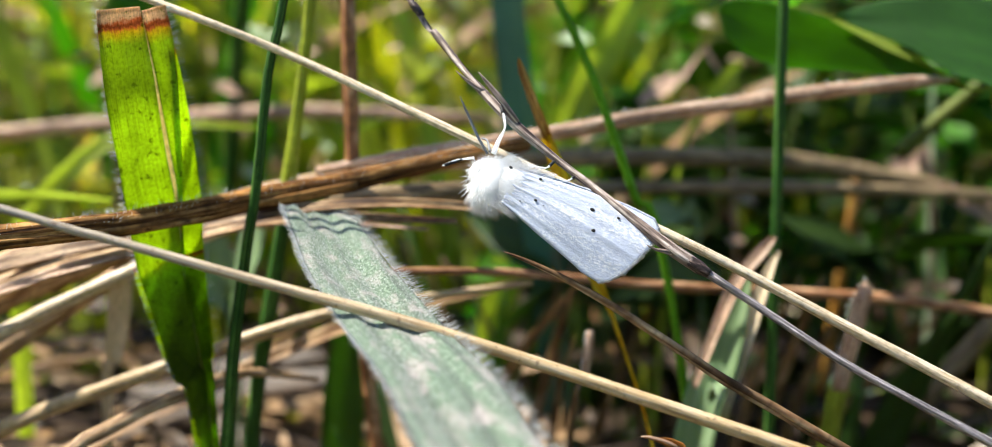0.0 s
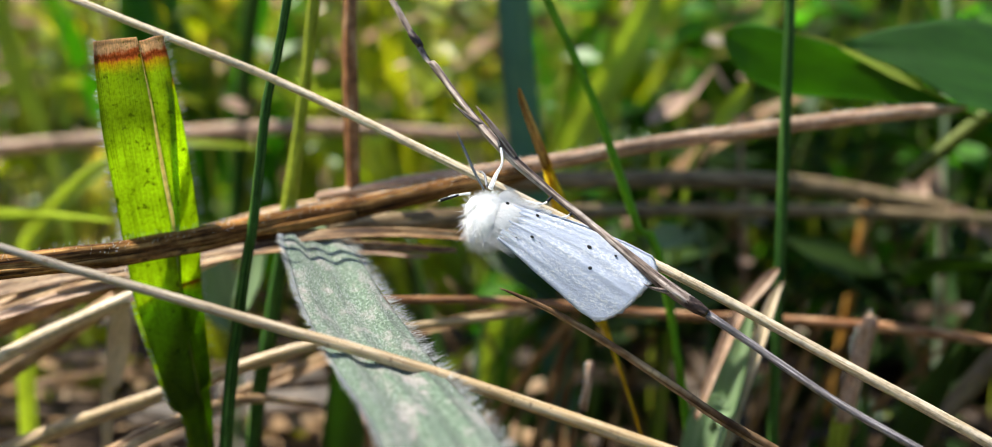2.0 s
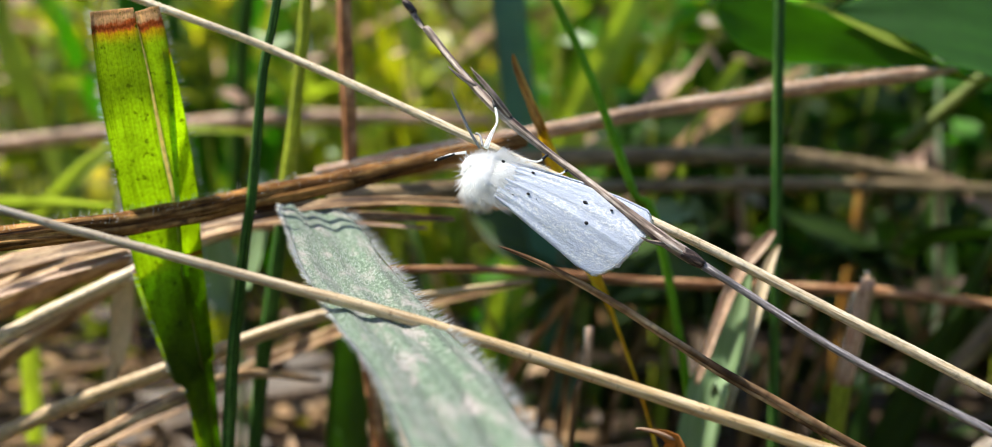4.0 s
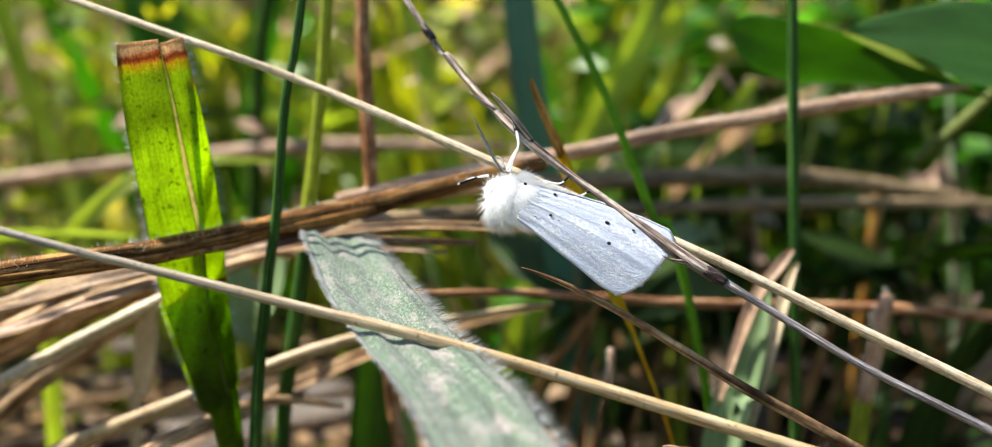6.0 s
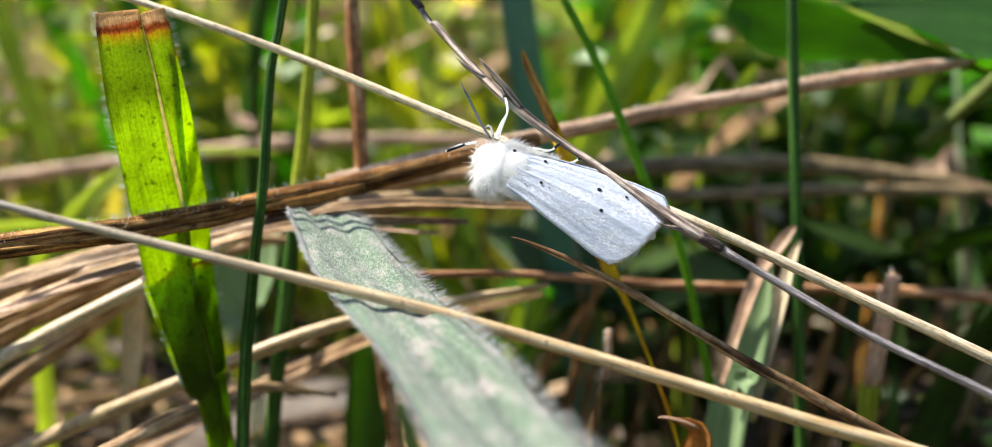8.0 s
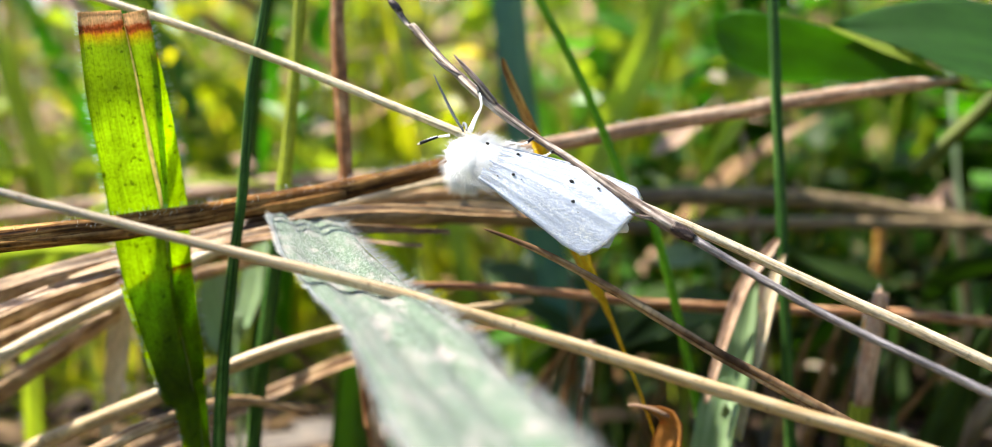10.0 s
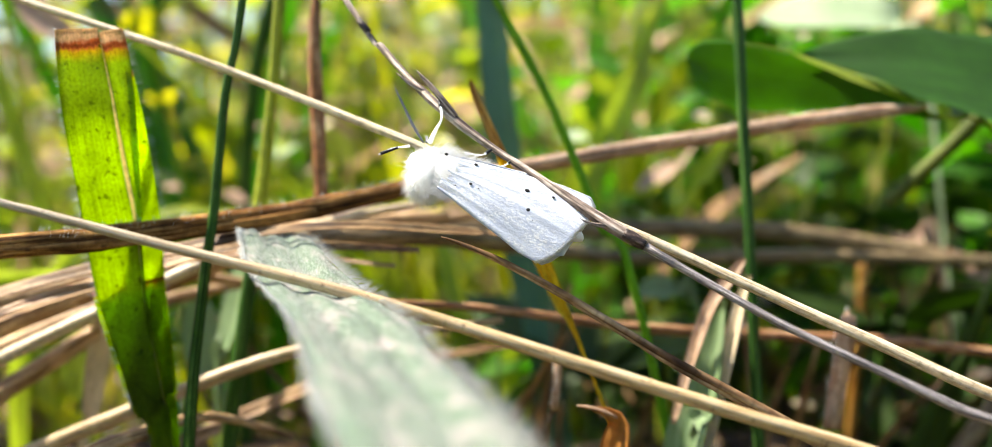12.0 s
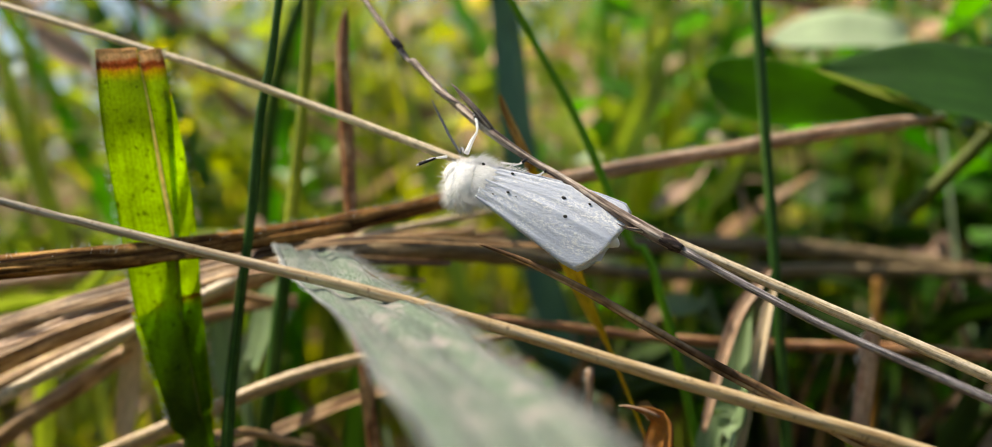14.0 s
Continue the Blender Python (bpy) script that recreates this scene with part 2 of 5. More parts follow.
def downy_material():
    """Grey-green leaf, furrowed lengthwise, with pinkish worn patches."""
    m, nt, out = shader("downy_leaf_skin")
    fine, furrow, slow, patch = striated(nt, 34, 22, 5.0, 0.75), striated(nt, 7, 0.25, 2.0), blotched(nt, 0.9), striated(nt, 3.2, 1.7, 5.0, 0.7)
    c = ramp(nt, fine, [(0.36, (0.028, 0.058, 0.03)), (0.5, (0.115, 0.17, 0.10)), (0.62, (0.34, 0.40, 0.31))])
    c = mixed(nt, "MULTIPLY", 1.0, c, ramp(nt, furrow, [(0.36, (0.55,)), (0.52, (1.08,))]))
    c = mixed(nt, "MULTIPLY", 1.0, c, ramp(nt, slow, [(0.3, (0.7, 0.88, 0.72)), (0.7, (1.1, 1.05, 1.1))]))
    bloom = mixed(nt, "MULTIPLY", 1.0, ramp(nt, patch, [(0.50, (0.0,)), (0.64, (0.9,))]), ramp(nt, fine, [(0.36, (0.35,)), (0.56, (1.0,))]))
    c = mixed(nt, "MIX", bloom, c, (0.47, 0.39, 0.37))
    finish(nt, out, c, 0.6, fine, 0.9, 0.12, None, 0.3)
    return m


GREYING_STRAW = greying_straw_material()
STRAP_LEAF = strap_material()
FOLD_LEAF = strap_material("strap_fold_skin", False)
GREY_LEAF = downy_material()
CORE_LEAF = leaf_material("stub_core_skin", (0.16, 0.27, 0.10), (0.36, 0.48, 0.27), (0.30, 0.45, 0.10), 0.3, 14, 0.5)
BROAD_LEAF = leaf_material("broad_leaf_skin", (0.022, 0.075, 0.010), (0.036, 0.115, 0.016), (0.26, 0.52, 0.006), 0.5, 6, 0.65)
# Leaf green with shade put into the colour, for the dim low herbs.
DARK_BLADE = leaf_material("shade_dark_blade_skin", (0.028, 0.075, 0.022), (0.045, 0.105, 0.03), (0.09, 0.24, 0.02), 0.3, 10, 0.4)
BLUE_BLADE = leaf_material("bluish_blade_skin", (0.065, 0.185, 0.115), (0.105, 0.25, 0.16), (0.10, 0.32, 0.13), 0.3, 10, 0.4)
# Pale tone carries the sun glints on leaves far behind.
PALE_LEAF = leaf_material("glint_pale_leaf_skin", (0.36, 0.48, 0.27), (0.58, 0.68, 0.46), (0.55, 0.68, 0.30), 0.35, 8, 0.4)
# Two more greens darkened in the colour itself to stand for shade.
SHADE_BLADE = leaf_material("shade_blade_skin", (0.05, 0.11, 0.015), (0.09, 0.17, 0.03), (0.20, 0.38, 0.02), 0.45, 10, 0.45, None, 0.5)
DEEP_LEAF = leaf_material("shade_deep_leaf_skin", (0.022, 0.05, 0.006), (0.045, 0.09, 0.01), (0.15, 0.28, 0.01), 0.35, 8, 0.6, None, 0.6)
MEADOW = leaf_material("meadow_blade_skin", (0.19, 0.25, 0.028), (0.36, 0.41, 0.07), (0.90, 0.91, 0.08), 0.6, 12, 0.38, None, 0.95)
# Blade green with sunlight put into the colour.
SUNLIT = leaf_material("sun_bright_blade_skin", (0.26, 0.33, 0.035), (0.44, 0.50, 0.12), (0.80, 0.92, 0.17), 0.6, 12, 0.4)
LUSH = leaf_material("lush_green_leaf_skin", (0.065, 0.175, 0.014), (0.13, 0.30, 0.035), (0.36, 0.74, 0.05), 0.6, 12, 0.5, None, 0.9)
PALE_RIB = fibre_material("pale_midrib", (0.80, 0.66, 0.26), (0.92, 0.80, 0.40), (0.96, 0.88, 0.55), translucent=0.65, blotch=0.15)


def plain_material(name, colour, rough=0.6, translucent=0.0, noise_size=0.05, spread=0.25, bump=0.3, sheen=0.0):
    m, nt, out = shader(name)
    f = blotched(nt, noise_size)
    c = mixed(nt, "MULTIPLY", 1.0, colour, ramp(nt, f, [(0.3, (1 - spread,)), (0.7, (1 + spread * 0.3,))]))
    finish(nt, out, c, rough, f, bump, translucent, None, sheen)
    return m


FUR = plain_material("white_fur", (0.985, 0.985, 0.99), 0.5, 0.55, 0.1, 0.0, 0.0, 0.6)
def fur_body_material():
    """Dense white fur in which light spreads before it comes out again."""
    m, nt, out = shader("white_undercoat")
    p = node(nt, "ShaderNodeBsdfPrincipled", Roughness=0.7)
    p.inputs["Base Color"].default_value = (0.985, 0.985, 0.99, 1)
    p.inputs["Sheen Weight"].default_value = 1.0
    p.inputs["Sheen Roughness"].default_value = 0.6
    p.inputs["Subsurface Weight"].default_value = 1.0
    p.inputs["Subsurface Radius"].default_value = (1.0, 0.98, 0.95)
    p.inputs["Subsurface Scale"].default_value = 0.005
    f = blotched(nt, 0.04)
    b = node(nt, "ShaderNodeBump", Strength=0.5)
    b.inputs["Distance"].default_value = 0.0002
    nt.links.new(f, b.inputs["Height"])
    nt.links.new(b.outputs[0], p.inputs["Normal"])
    nt.links.new(p.outputs[0], out.inputs[0])
    return m


FUR_BODY = fur_body_material()


def wing_material():
    """Satin white scales in faint lengthwise streaks, with sparkling single scales."""
    m, nt, out = shader("white_wing_scales")
    streak, patch, grain = striated(nt, 9, 2.2, 4.0, 0.6), striated(nt, 2.6, 1.6, 3.0, 0.6), striated(nt, 17, 13, 4.0, 0.75)
    c = mixed(nt, "MULTIPLY", 1.0, (0.57, 0.62, 0.75), ramp(nt, streak, [(0.35, (0.9,)), (0.62, (1.06,))]))
    frost = mixed(nt, "MULTIPLY", 1.0, ramp(nt, grain, [(0.47, (0.0,)), (0.56, (1.0,))]), ramp(nt, patch, [(0.40, (0.1,)), (0.58, (1.0,))]))
    c = mixed(nt, "MIX", frost, c, (0.87, 0.885, 0.92))
    finish(nt, out, c, 0.35, mixed(nt, "MIX", 0.75, streak, grain), 0.7, 0.18, None, 0.3)
    return m


WING = wing_material()
WING_EDGE = plain_material("white_wing_fringe", (0.86, 0.87, 0.89), 0.5, 0.2, 0.02, 0.08, 0.5)
BLACK = plain_material("black_scales", (0.012, 0.011, 0.012), 0.6)
ANTENNA = plain_material("grey_feeler", (0.27, 0.27, 0.285), 0.6, 0, 0.02, 0.5)
DOWN = plain_material("silvery_down", (0.80, 0.82, 0.80), 0.45, 0.35)
def soil_material():
    """Dark crumbly soil under patches of low green growth and dead thatch."""
    m, nt, out = shader("meadow_soil")
    crumb, patch, thatch = blotched(nt, 1.5), blotched(nt, 26.0), blotched(nt, 7.0, 5.0, 0.7)
    c = mixed(nt, "MIX", ramp(nt, thatch, [(0.5, (0.0,)), (0.62, (0.8,))]), (0.03, 0.021, 0.013), (0.11, 0.08, 0.045))
    c = mixed(nt, "MIX", ramp(nt, patch, [(0.42, (0.0,)), (0.58, (0.85,))]), c, (0.045, 0.075, 0.018))
    c = mixed(nt, "MULTIPLY", 1.0, c, ramp(nt, crumb, [(0.3, (0.45,)), (0.7, (1.2,))]))
    finish(nt, out, c, 0.9, crumb, 1.0)
    return m


SOIL = soil_material()
PETAL = plain_material("pinkish_dry_leaf", (0.62, 0.42, 0.30), 0.6, 0.3, 0.6, 0.3)
ORANGE = plain_material("orange_dry_leaf", (0.50, 0.20, 0.04), 0.55, 0.35, 0.2, 0.5)


# ---- mesh helpers ----
class Geo:
    def __init__(self):
        self.v, self.f, self.uv, self.m = [], [], [], []

    def face(self, ids, uvs, mat=0):
        self.f.append(ids), self.uv.extend(uvs), self.m.append(mat)

    def mesh(self, name, mats):
        me = bpy.data.meshes.new(name)
        me.from_pydata([(x * 0.01, y * 0.01, z * 0.01) for x, y, z in self.v], [], self.f)
        layer = me.uv_layers.new(name="UVMap")
        layer.data.foreach_set("uv", [c for uv in self.uv for c in uv])
        for m in mats if isinstance(mats, (list, tuple)) else [mats]:
            me.materials.append(m)
        me.polygons.foreach_set("material_index", self.m)
        me.polygons.foreach_set("use_smooth", [True] * len(self.f))
        me.update()
        return me


def part(name, geo, material, parent=None, label="", kind=""):
    ob = new(name, geo.mesh(name, material) if isinstance(geo, Geo) else geo)
    if parent is not None:
        ob.parent = parent
    return tagged(ob, label, kind=kind)


def thing(name, label, category, group="", kind=""):
    return tagged(new(name), label, category, group, kind)


def smooth_path(points, step=0.25):
    """A Catmull-Rom line through the points, with a value between for every step centimetres."""
    p = [np.array(q, float) for q in points]
    p = [2 * p[0] - p[1]] + p + [2 * p[-1] - p[-2]]
    out = []
    for a, b, c, d in zip(p, p[1:], p[2:], p[3:]):
        n = max(2, int(np.linalg.norm((c - b)[:3]) / step))
        for i in range(n):
            t = i / n
            out.append(0.5 * (2 * b + (c - a) * t + (2 * a - 5 * b + 4 * c - d) * t * t + (3 * b - a - 3 * c + d) * t**3))
    out.append(p[-2])
    return out


def frames_along(line):
    tangents = [np.array(b[:3]) - np.array(a[:3]) for a, b in zip(line[:-1], line[1:])]
    tangents.append(tangents[-1])
    side = np.cross(tangents[0], (0.13, 0.9, 0.41))
    out = []
    for t in tangents:
        t = t / np.linalg.norm(t)
        side = side - t * (side @ t)
        side = side / np.linalg.norm(side)
        out.append((t, side, np.cross(t, side)))
    return out


def tube(geo, points, sides=12, step=0.25, rough=0.05, ridges=0, ridge=0.0, flat=1.0, caps=True, seed=0, mat=0):
    """Points are x, y, z, radius. ridges: lengthwise ribs of that relative height; rough: unevenness of the radius."""
    line = smooth_path(points, step)
    fr = frames_along(line)
    base, v = len(geo.v), 0.0
    for k, (q, (t, s, u)) in enumerate(zip(line, fr)):
        for j in range(sides):
            a = 2 * math.pi * j / sides
            r = q[3] * (1 + rough * noise.noise(Vector((q[0] * 2.1 + seed, q[1] * 2.1 + j * 0.7, q[2] * 2.1))))
            if ridges:
                r *= 1 + ridge * math.cos(ridges * a)
            geo.v.append(tuple(q[:3] + s * math.cos(a) * r + u * math.sin(a) * r * flat))
    length = [0.0]
    for a, b in zip(line[:-1], line[1:]):
        length.append(length[-1] + float(np.linalg.norm((b - a)[:3])))
    w = 2 * math.pi * line[0][3]
    for k in range(len(line) - 1):
        for j in range(sides):
            i, n = base + k * sides, (j + 1) % sides
            geo.face((i + j, i + n, i + sides + n, i + sides + j), [(w * j / sides, length[k]), (w * (j + 1) / sides, length[k]), (w * (j + 1) / sides, length[k + 1]), (w * j / sides, length[k + 1])], mat)
    if caps:
        for k, order in ((0, -1), (len(line) - 1, 1)):
            ids = [base + k * sides + j for j in range(sides)][::order]
            geo.face(tuple(ids), [(0.1 * j, length[k]) for j in range(sides)], mat)
    return line, fr


def blade(geo, points, facing, across=6, fold=0.15, thick=0.012, step=0.3, wave=0.0, seed=0, mat=0, curl=0.0):
    """A strap of leaf. Points are x, y, z, half width; facing: the way its face looks; fold: depth of the keel per half width."""
    line = smooth_path(points, step)
    base, rows, length = len(geo.v), len(line), [0.0]
    for a, b in zip(line[:-1], line[1:]):
        length.append(length[-1] + float(np.linalg.norm((b - a)[:3])))
    tang = [np.array(b[:3]) - np.array(a[:3]) for a, b in zip(line[:-1], line[1:])]
    tang.append(tang[-1])
    for layer in (0, 1):
        for k, q in enumerate(line):
            t = tang[k] / np.linalg.norm(tang[k])
            n = np.array(facing(k / (rows - 1)) if callable(facing) else facing, float)
            n = n - t * (n @ t)
            n = n / np.linalg.norm(n)
            s = np.cross(t, n)
            for j in range(across + 1):
                c = 2 * j / across - 1
                w = q[3] * (1 + 0.03 * noise.noise(Vector((seed, length[k] * 1.5, math.copysign(1, c)))))
                h = q[3] * (fold * (abs(c) - 0.5) + curl * c * c * math.copysign(1, c)) + wave * noise.noise(Vector((seed + c, length[k] * 0.6, 3.1)))
                geo.v.append(tuple(q[:3] + s * c * w + n * (h - layer * thick * (1.6 - abs(c)))))
    per, lay = across + 1, (across + 1) * rows
    at = lambda layer, k, j: base + layer * lay + k * per + j
    co = lambda k, j: ((2 * j / across - 1) * line[k][3], length[k])
    for k in range(rows - 1):
        for j in range(across):
            quad = [(k, j), (k, j + 1), (k + 1, j + 1), (k + 1, j)]
            geo.face(tuple(at(0, *q) for q in quad), [co(*q) for q in quad], mat)
            geo.face(tuple(at(1, *q) for q in quad[::-1]), [co(*q) for q in quad[::-1]], mat)
        for j in (0, across):
            geo.face((at(0, k, j), at(0, k + 1, j), at(1, k + 1, j), at(1, k, j)), [co(k, j), co(k + 1, j), co(k + 1, j), co(k, j)], mat)
    for k in (0, rows - 1):
        for j in range(across):
            geo.face((at(0, k, j), at(0, k, j + 1), at(1, k, j + 1), at(1, k, j)), [co(k, j), co(k, j + 1), co(k, j + 1), co(k, j)], mat)
    return line, length


def hair(geo, root, way, length, radius=0.003, bend=(0, 0, 0), mat=0):
    """A fine hair of two joints that tapers to a point."""
    root, way, bend = np.array(root, float), np.array(way, float), np.array(bend, float)
    way = way / (np.linalg.norm(way) + 1e-9)
    s = np.cross(way, (0.31, 0.52, 0.79))
    s = s / (np.linalg.norm(s) + 1e-9)
    u = np.cross(way, s)
    base = len(geo.v)
    for at, r in ((0.0, radius), (0.55, radius * 0.7)):
        mid = root + way * length * at + bend * length * at * at
        for a in (0.0, 2.094, 4.189):
            geo.v.append(tuple(mid + (s * math.cos(a) + u * math.sin(a)) * r))
    geo.v.append(tuple(root + way * length + bend * length))
    uv = [(0, 0)] * 4
    for j in range(3):
        n = (j + 1) % 3
        geo.face((base + j, base + n, base + 3 + n, base + 3 + j), uv, mat)
        geo.face((base + 3 + j, base + 3 + n, base + 6), uv[:3], mat)


def ball(geo, centre, axes, rings=14, sides=20, lump=0.0, seed=0, mat=0):
    """An uneven ellipsoid; axes: three vectors of its half lengths."""
    c, ax = np.array(centre, float), [np.array(a, float) for a in axes]
    base = len(geo.v)
    for i in range(rings + 1):
        p = math.pi * i / rings
        for j in range(sides):
            a = 2 * math.pi * j / sides
            d = (math.cos(p), math.sin(p) * math.cos(a), math.sin(p) * math.sin(a))
            k = 1 + lump * noise.noise(Vector(d) * 2.3 + Vector((seed, 0, 0)))
            geo.v.append(tuple(c + k * (ax[0] * d[0] + ax[1] * d[1] + ax[2] * d[2])))
    for i in range(rings):
        for j in range(sides):
            n = (j + 1) % sides
            ids = (base + i * sides + j, base + i * sides + n, base + (i + 1) * sides + n, base + (i + 1) * sides + j)
            geo.face(ids, [(0.05 * j, 0.05 * i)] * 4, mat)


rng = random.Random(7)

# ---- ground ----
g = Geo()
span = [-40000, -4000, -600, -150, -80, -50, -30, -20, -14, -10, -6, -3, 0, 3, 6, 10, 14, 18, 22, 26, 30, 36, 44, 55, 70, 90, 130, 200, 600, 4000, 40000]
for y in span:
    for x in span:
        near = max(0.0, 1 - math.hypot(x, y) / 300)
        g.v.append((x, y, near * 0.7 * noise.noise(Vector((x * 0.17, y * 0.17, 0)))))
for i in range(len(span) - 1):
    for j in range(len(span) - 1):
        a = i * len(span) + j
        g.face((a, a + 1, a + len(span) + 1, a + len(span)), [(0, 0)] * 4)
tagged(part("ground", g, SOIL), "dark crumbly soil under the meadow grass", "ground", kind="structure")


# ---- the stems that carry the moth, and those round it ----
def stem_thing(name, label, points, material, category="grass stem", sides=12, ridges=0, ridge=0.0, rough=0.05, step=0.25, flat=1.0, seed=0):
    top = thing(name, label, category)
    geo = Geo()
    made = tube(geo, points, sides, step, rough, ridges, ridge, flat, True, seed)
    part("stem", geo, material, top)
    return top, made


def down_on(made, parent, count, length, seed, material=DOWN, upper=0.0, radius=0.0028, name="hairs"):
    """Short hairs that stand off a stem."""
    line, fr = made
    r, geo = random.Random(seed), Geo()
    for _ in range(count):
        k = r.randrange(len(line) - 1)
        a, f = r.uniform(0, 6.283), r.random()
        q = line[k] * (1 - f) + line[k + 1] * f
        out = fr[k][1] * math.cos(a) + fr[k][2] * math.sin(a)
        if out[2] < upper:
            continue
        hair(geo, q[:3] + out * q[3] * 0.96, out + fr[k][0] * r.uniform(-0.3, 0.5), length * r.uniform(0.5, 1.2), radius)
    part(name, geo, material, parent, kind="stuff")


stem_thing("straw_stalk", "smooth pale straw stem slanting past the moth", [(-9.5, 14.6, 14.3, 0.04), (-4.13, 13.95, 12.36, 0.045), (-2.87, 13.93, 11.88, 0.047), (-1.79, 13.78, 11.43, 0.049), (-0.46, 13.5, 10.86, 0.05), (1.65, 12.98, 9.95, 0.054), (2.48, 12.85, 9.56, 0.056), (3.56, 12.62, 9.03, 0.06), (5.07, 12.3, 8.3, 0.064), (9.0, 11.6, 6.3, 0.07), (16.0, 10.5, 0.3, 0.075)], PALE_STRAW, ridges=7, ridge=0.03)
stem_thing("straw_stalk", "thick golden straw stem crossing before the downy leaf", [(-12.0, 10.6, 12.9, 0.035), (-4.71, 10.95, 10.59, 0.04), (-3.87, 11.0, 10.33, 0.044), (-2.48, 11.05, 9.92, 0.051), (-1.25, 11.08, 9.57, 0.06), (-0.29, 11.1, 9.27, 0.063), (0.55, 11.1, 8.99, 0.066), (1.81, 11.14, 8.55, 0.07), (2.65, 11.12, 8.27, 0.072), (5.0, 11.1, 7.45, 0.076), (10.0, 11.05, 5.3, 0.08), (18.0, 11.0, 0.3, 0.085)], GREYING_STRAW, ridges=6, ridge=0.02)
brown, made = stem_thing("brown_stalk", "rough brown dry stalk with dark stains and short hairs", [(-13.0, 9.5, 9.4, 0.13), (-5.53, 12.85, 9.85, 0.135), (-4.43, 13.35, 9.89, 0.14), (-3.77, 13.75, 9.95, 0.135), (-2.82, 14.4, 10.04, 0.125), (-1.94, 14.75, 10.15, 0.12), (-0.85, 15.1, 10.35, 0.11), (0.2, 15.5, 10.5, 0.1)], BARK, "dry stalk", ridges=9, ridge=0.07, rough=0.25)
for off, wide, seed in ((0.0, 0.05, 71), (0.35, 0.03, 72), (-0.45, 0.024, 73)):
    geo = Geo()
    line, fr = made
    strip = []
    for k in range(14, len(line) - 6, 4):
        way = np.array((0.0, -0.75 - 0.3 * off, -0.55 + off + 0.15 * math.sin(k * 0.21 + seed)))
        way = way - fr[k][0] * (way @ fr[k][0])
        strip.append((*(line[k][:3] + way / np.linalg.norm(way) * line[k][3] * 0.86), wide * (0.75 + 0.35 * math.sin(k * 0.13 + seed))))
    tube(geo, strip, 8, 0.2, 0.5, 3, 0.15, 1.0, True, seed)
    part("bark_strip", geo, ORANGE_BARK, brown, "orange-brown strip of peeling bark")
down_on(made, brown, 3200, 0.085, 3, upper=0.35, radius=0.0022)
pale, made = stem_thing("pale_stalk", "pale pinkish dry stalk with fine hairs", [(-2.6, 16.0, 10.02, 0.06), (-1.2, 15.9, 10.3, 0.08), (0.41, 16.0, 10.54, 0.1), (1.61, 16.36, 10.71, 0.105), (2.49, 16.55, 10.82, 0.105), (3.34, 16.65, 10.93, 0.105), (4.63, 16.81, 11.09, 0.1), (5.5, 16.93, 11.16, 0.09), (6.0, 17.0, 11.2, 0.05), (6.15, 17.02, 11.21, 0.02)], PINK_STALK, "dry stalk", ridges=5, ridge=0.06, rough=0.15)
down_on(made, pale, 900, 0.07, 4)

grey = thing("dry_grass_stalk", "weathered grey dry grass stalk with a split sheath and dark joint", "grass stalk")
upper = [(-3.2, 16.0, 15.4, 0.03), (-1.17, 14.05, 12.36, 0.034), (-0.86, 13.75, 12.0, 0.036), (-0.52, 13.4, 11.62, 0.036), (-0.1, 13.03, 11.22, 0.05), (0.4, 12.8, 10.82, 0.042), (1.0, 12.42, 10.42, 0.036), (1.35, 12.25, 10.17, 0.048), (1.6, 12.1, 10.0, 0.062), (1.9, 12.02, 9.81, 0.06)]
geo = Geo()
made_upper = tube(geo, upper, 12, 0.12, 0.2, 5, 0.12, 1.0, True, 5)
part("sheath", geo, WEATHERED, grey)
for turn, a, b in ((3.6, 10, 44), (4.4, 22, 60), (5.0, 4, 30), (4.0, 38, 72), (4.8, 50, 78)):
    geo = Geo()
    line, fr = made_upper
    tube(geo, [(*(line[k][:3] + (fr[k][1] * math.cos(turn + 0.01 * k) + fr[k][2] * math.sin(turn + 0.01 * k)) * line[k][3] * 1.02), 0.006 + 0.003 * math.sin(k)) for k in range(min(a, len(line) - 8), min(b, len(line) - 1), 3)], 6, 0.06, 0.4)
    part("dark_fibre", geo, KNOT, grey, "dark fibre in the split sheath")
geo = Geo()
tube(geo, [(1.80, 12.045, 9.872, 0.063), (1.85, 12.03, 9.842, 0.068), (1.9, 12.02, 9.81, 0.07), (1.95, 12.0, 9.78, 0.058), (2.0, 11.99, 9.75, 0.047)], 12, 0.03, 0.1)
part("joint", geo, KNOT, grey, "dark swollen joint")
geo = Geo()
tube(geo, [(-1.16, 14.04, 12.35, 0.037), (-1.12, 14.0, 12.30, 0.048), (-1.08, 13.96, 12.255, 0.046), (-1.03, 13.91, 12.20, 0.037)], 10, 0.03, 0.3)
part("joint", geo, KNOT, grey, "dark swollen joint")
geo = Geo()
tube(geo, [(1.98, 12.0, 9.76, 0.044), (2.42, 11.95, 9.48, 0.04), (3.29, 11.61, 8.97, 0.039), (4.09, 11.4, 8.57, 0.042), (4.73, 11.28, 8.25, 0.045), (7.5, 10.8, 6.8, 0.05), (14.0, 10.0, 0.3, 0.05)], 12, 0.25, 0.1, 5, 0.08)
part("stem", geo, VIOLET_GREY, grey, "violet-grey lower stem")
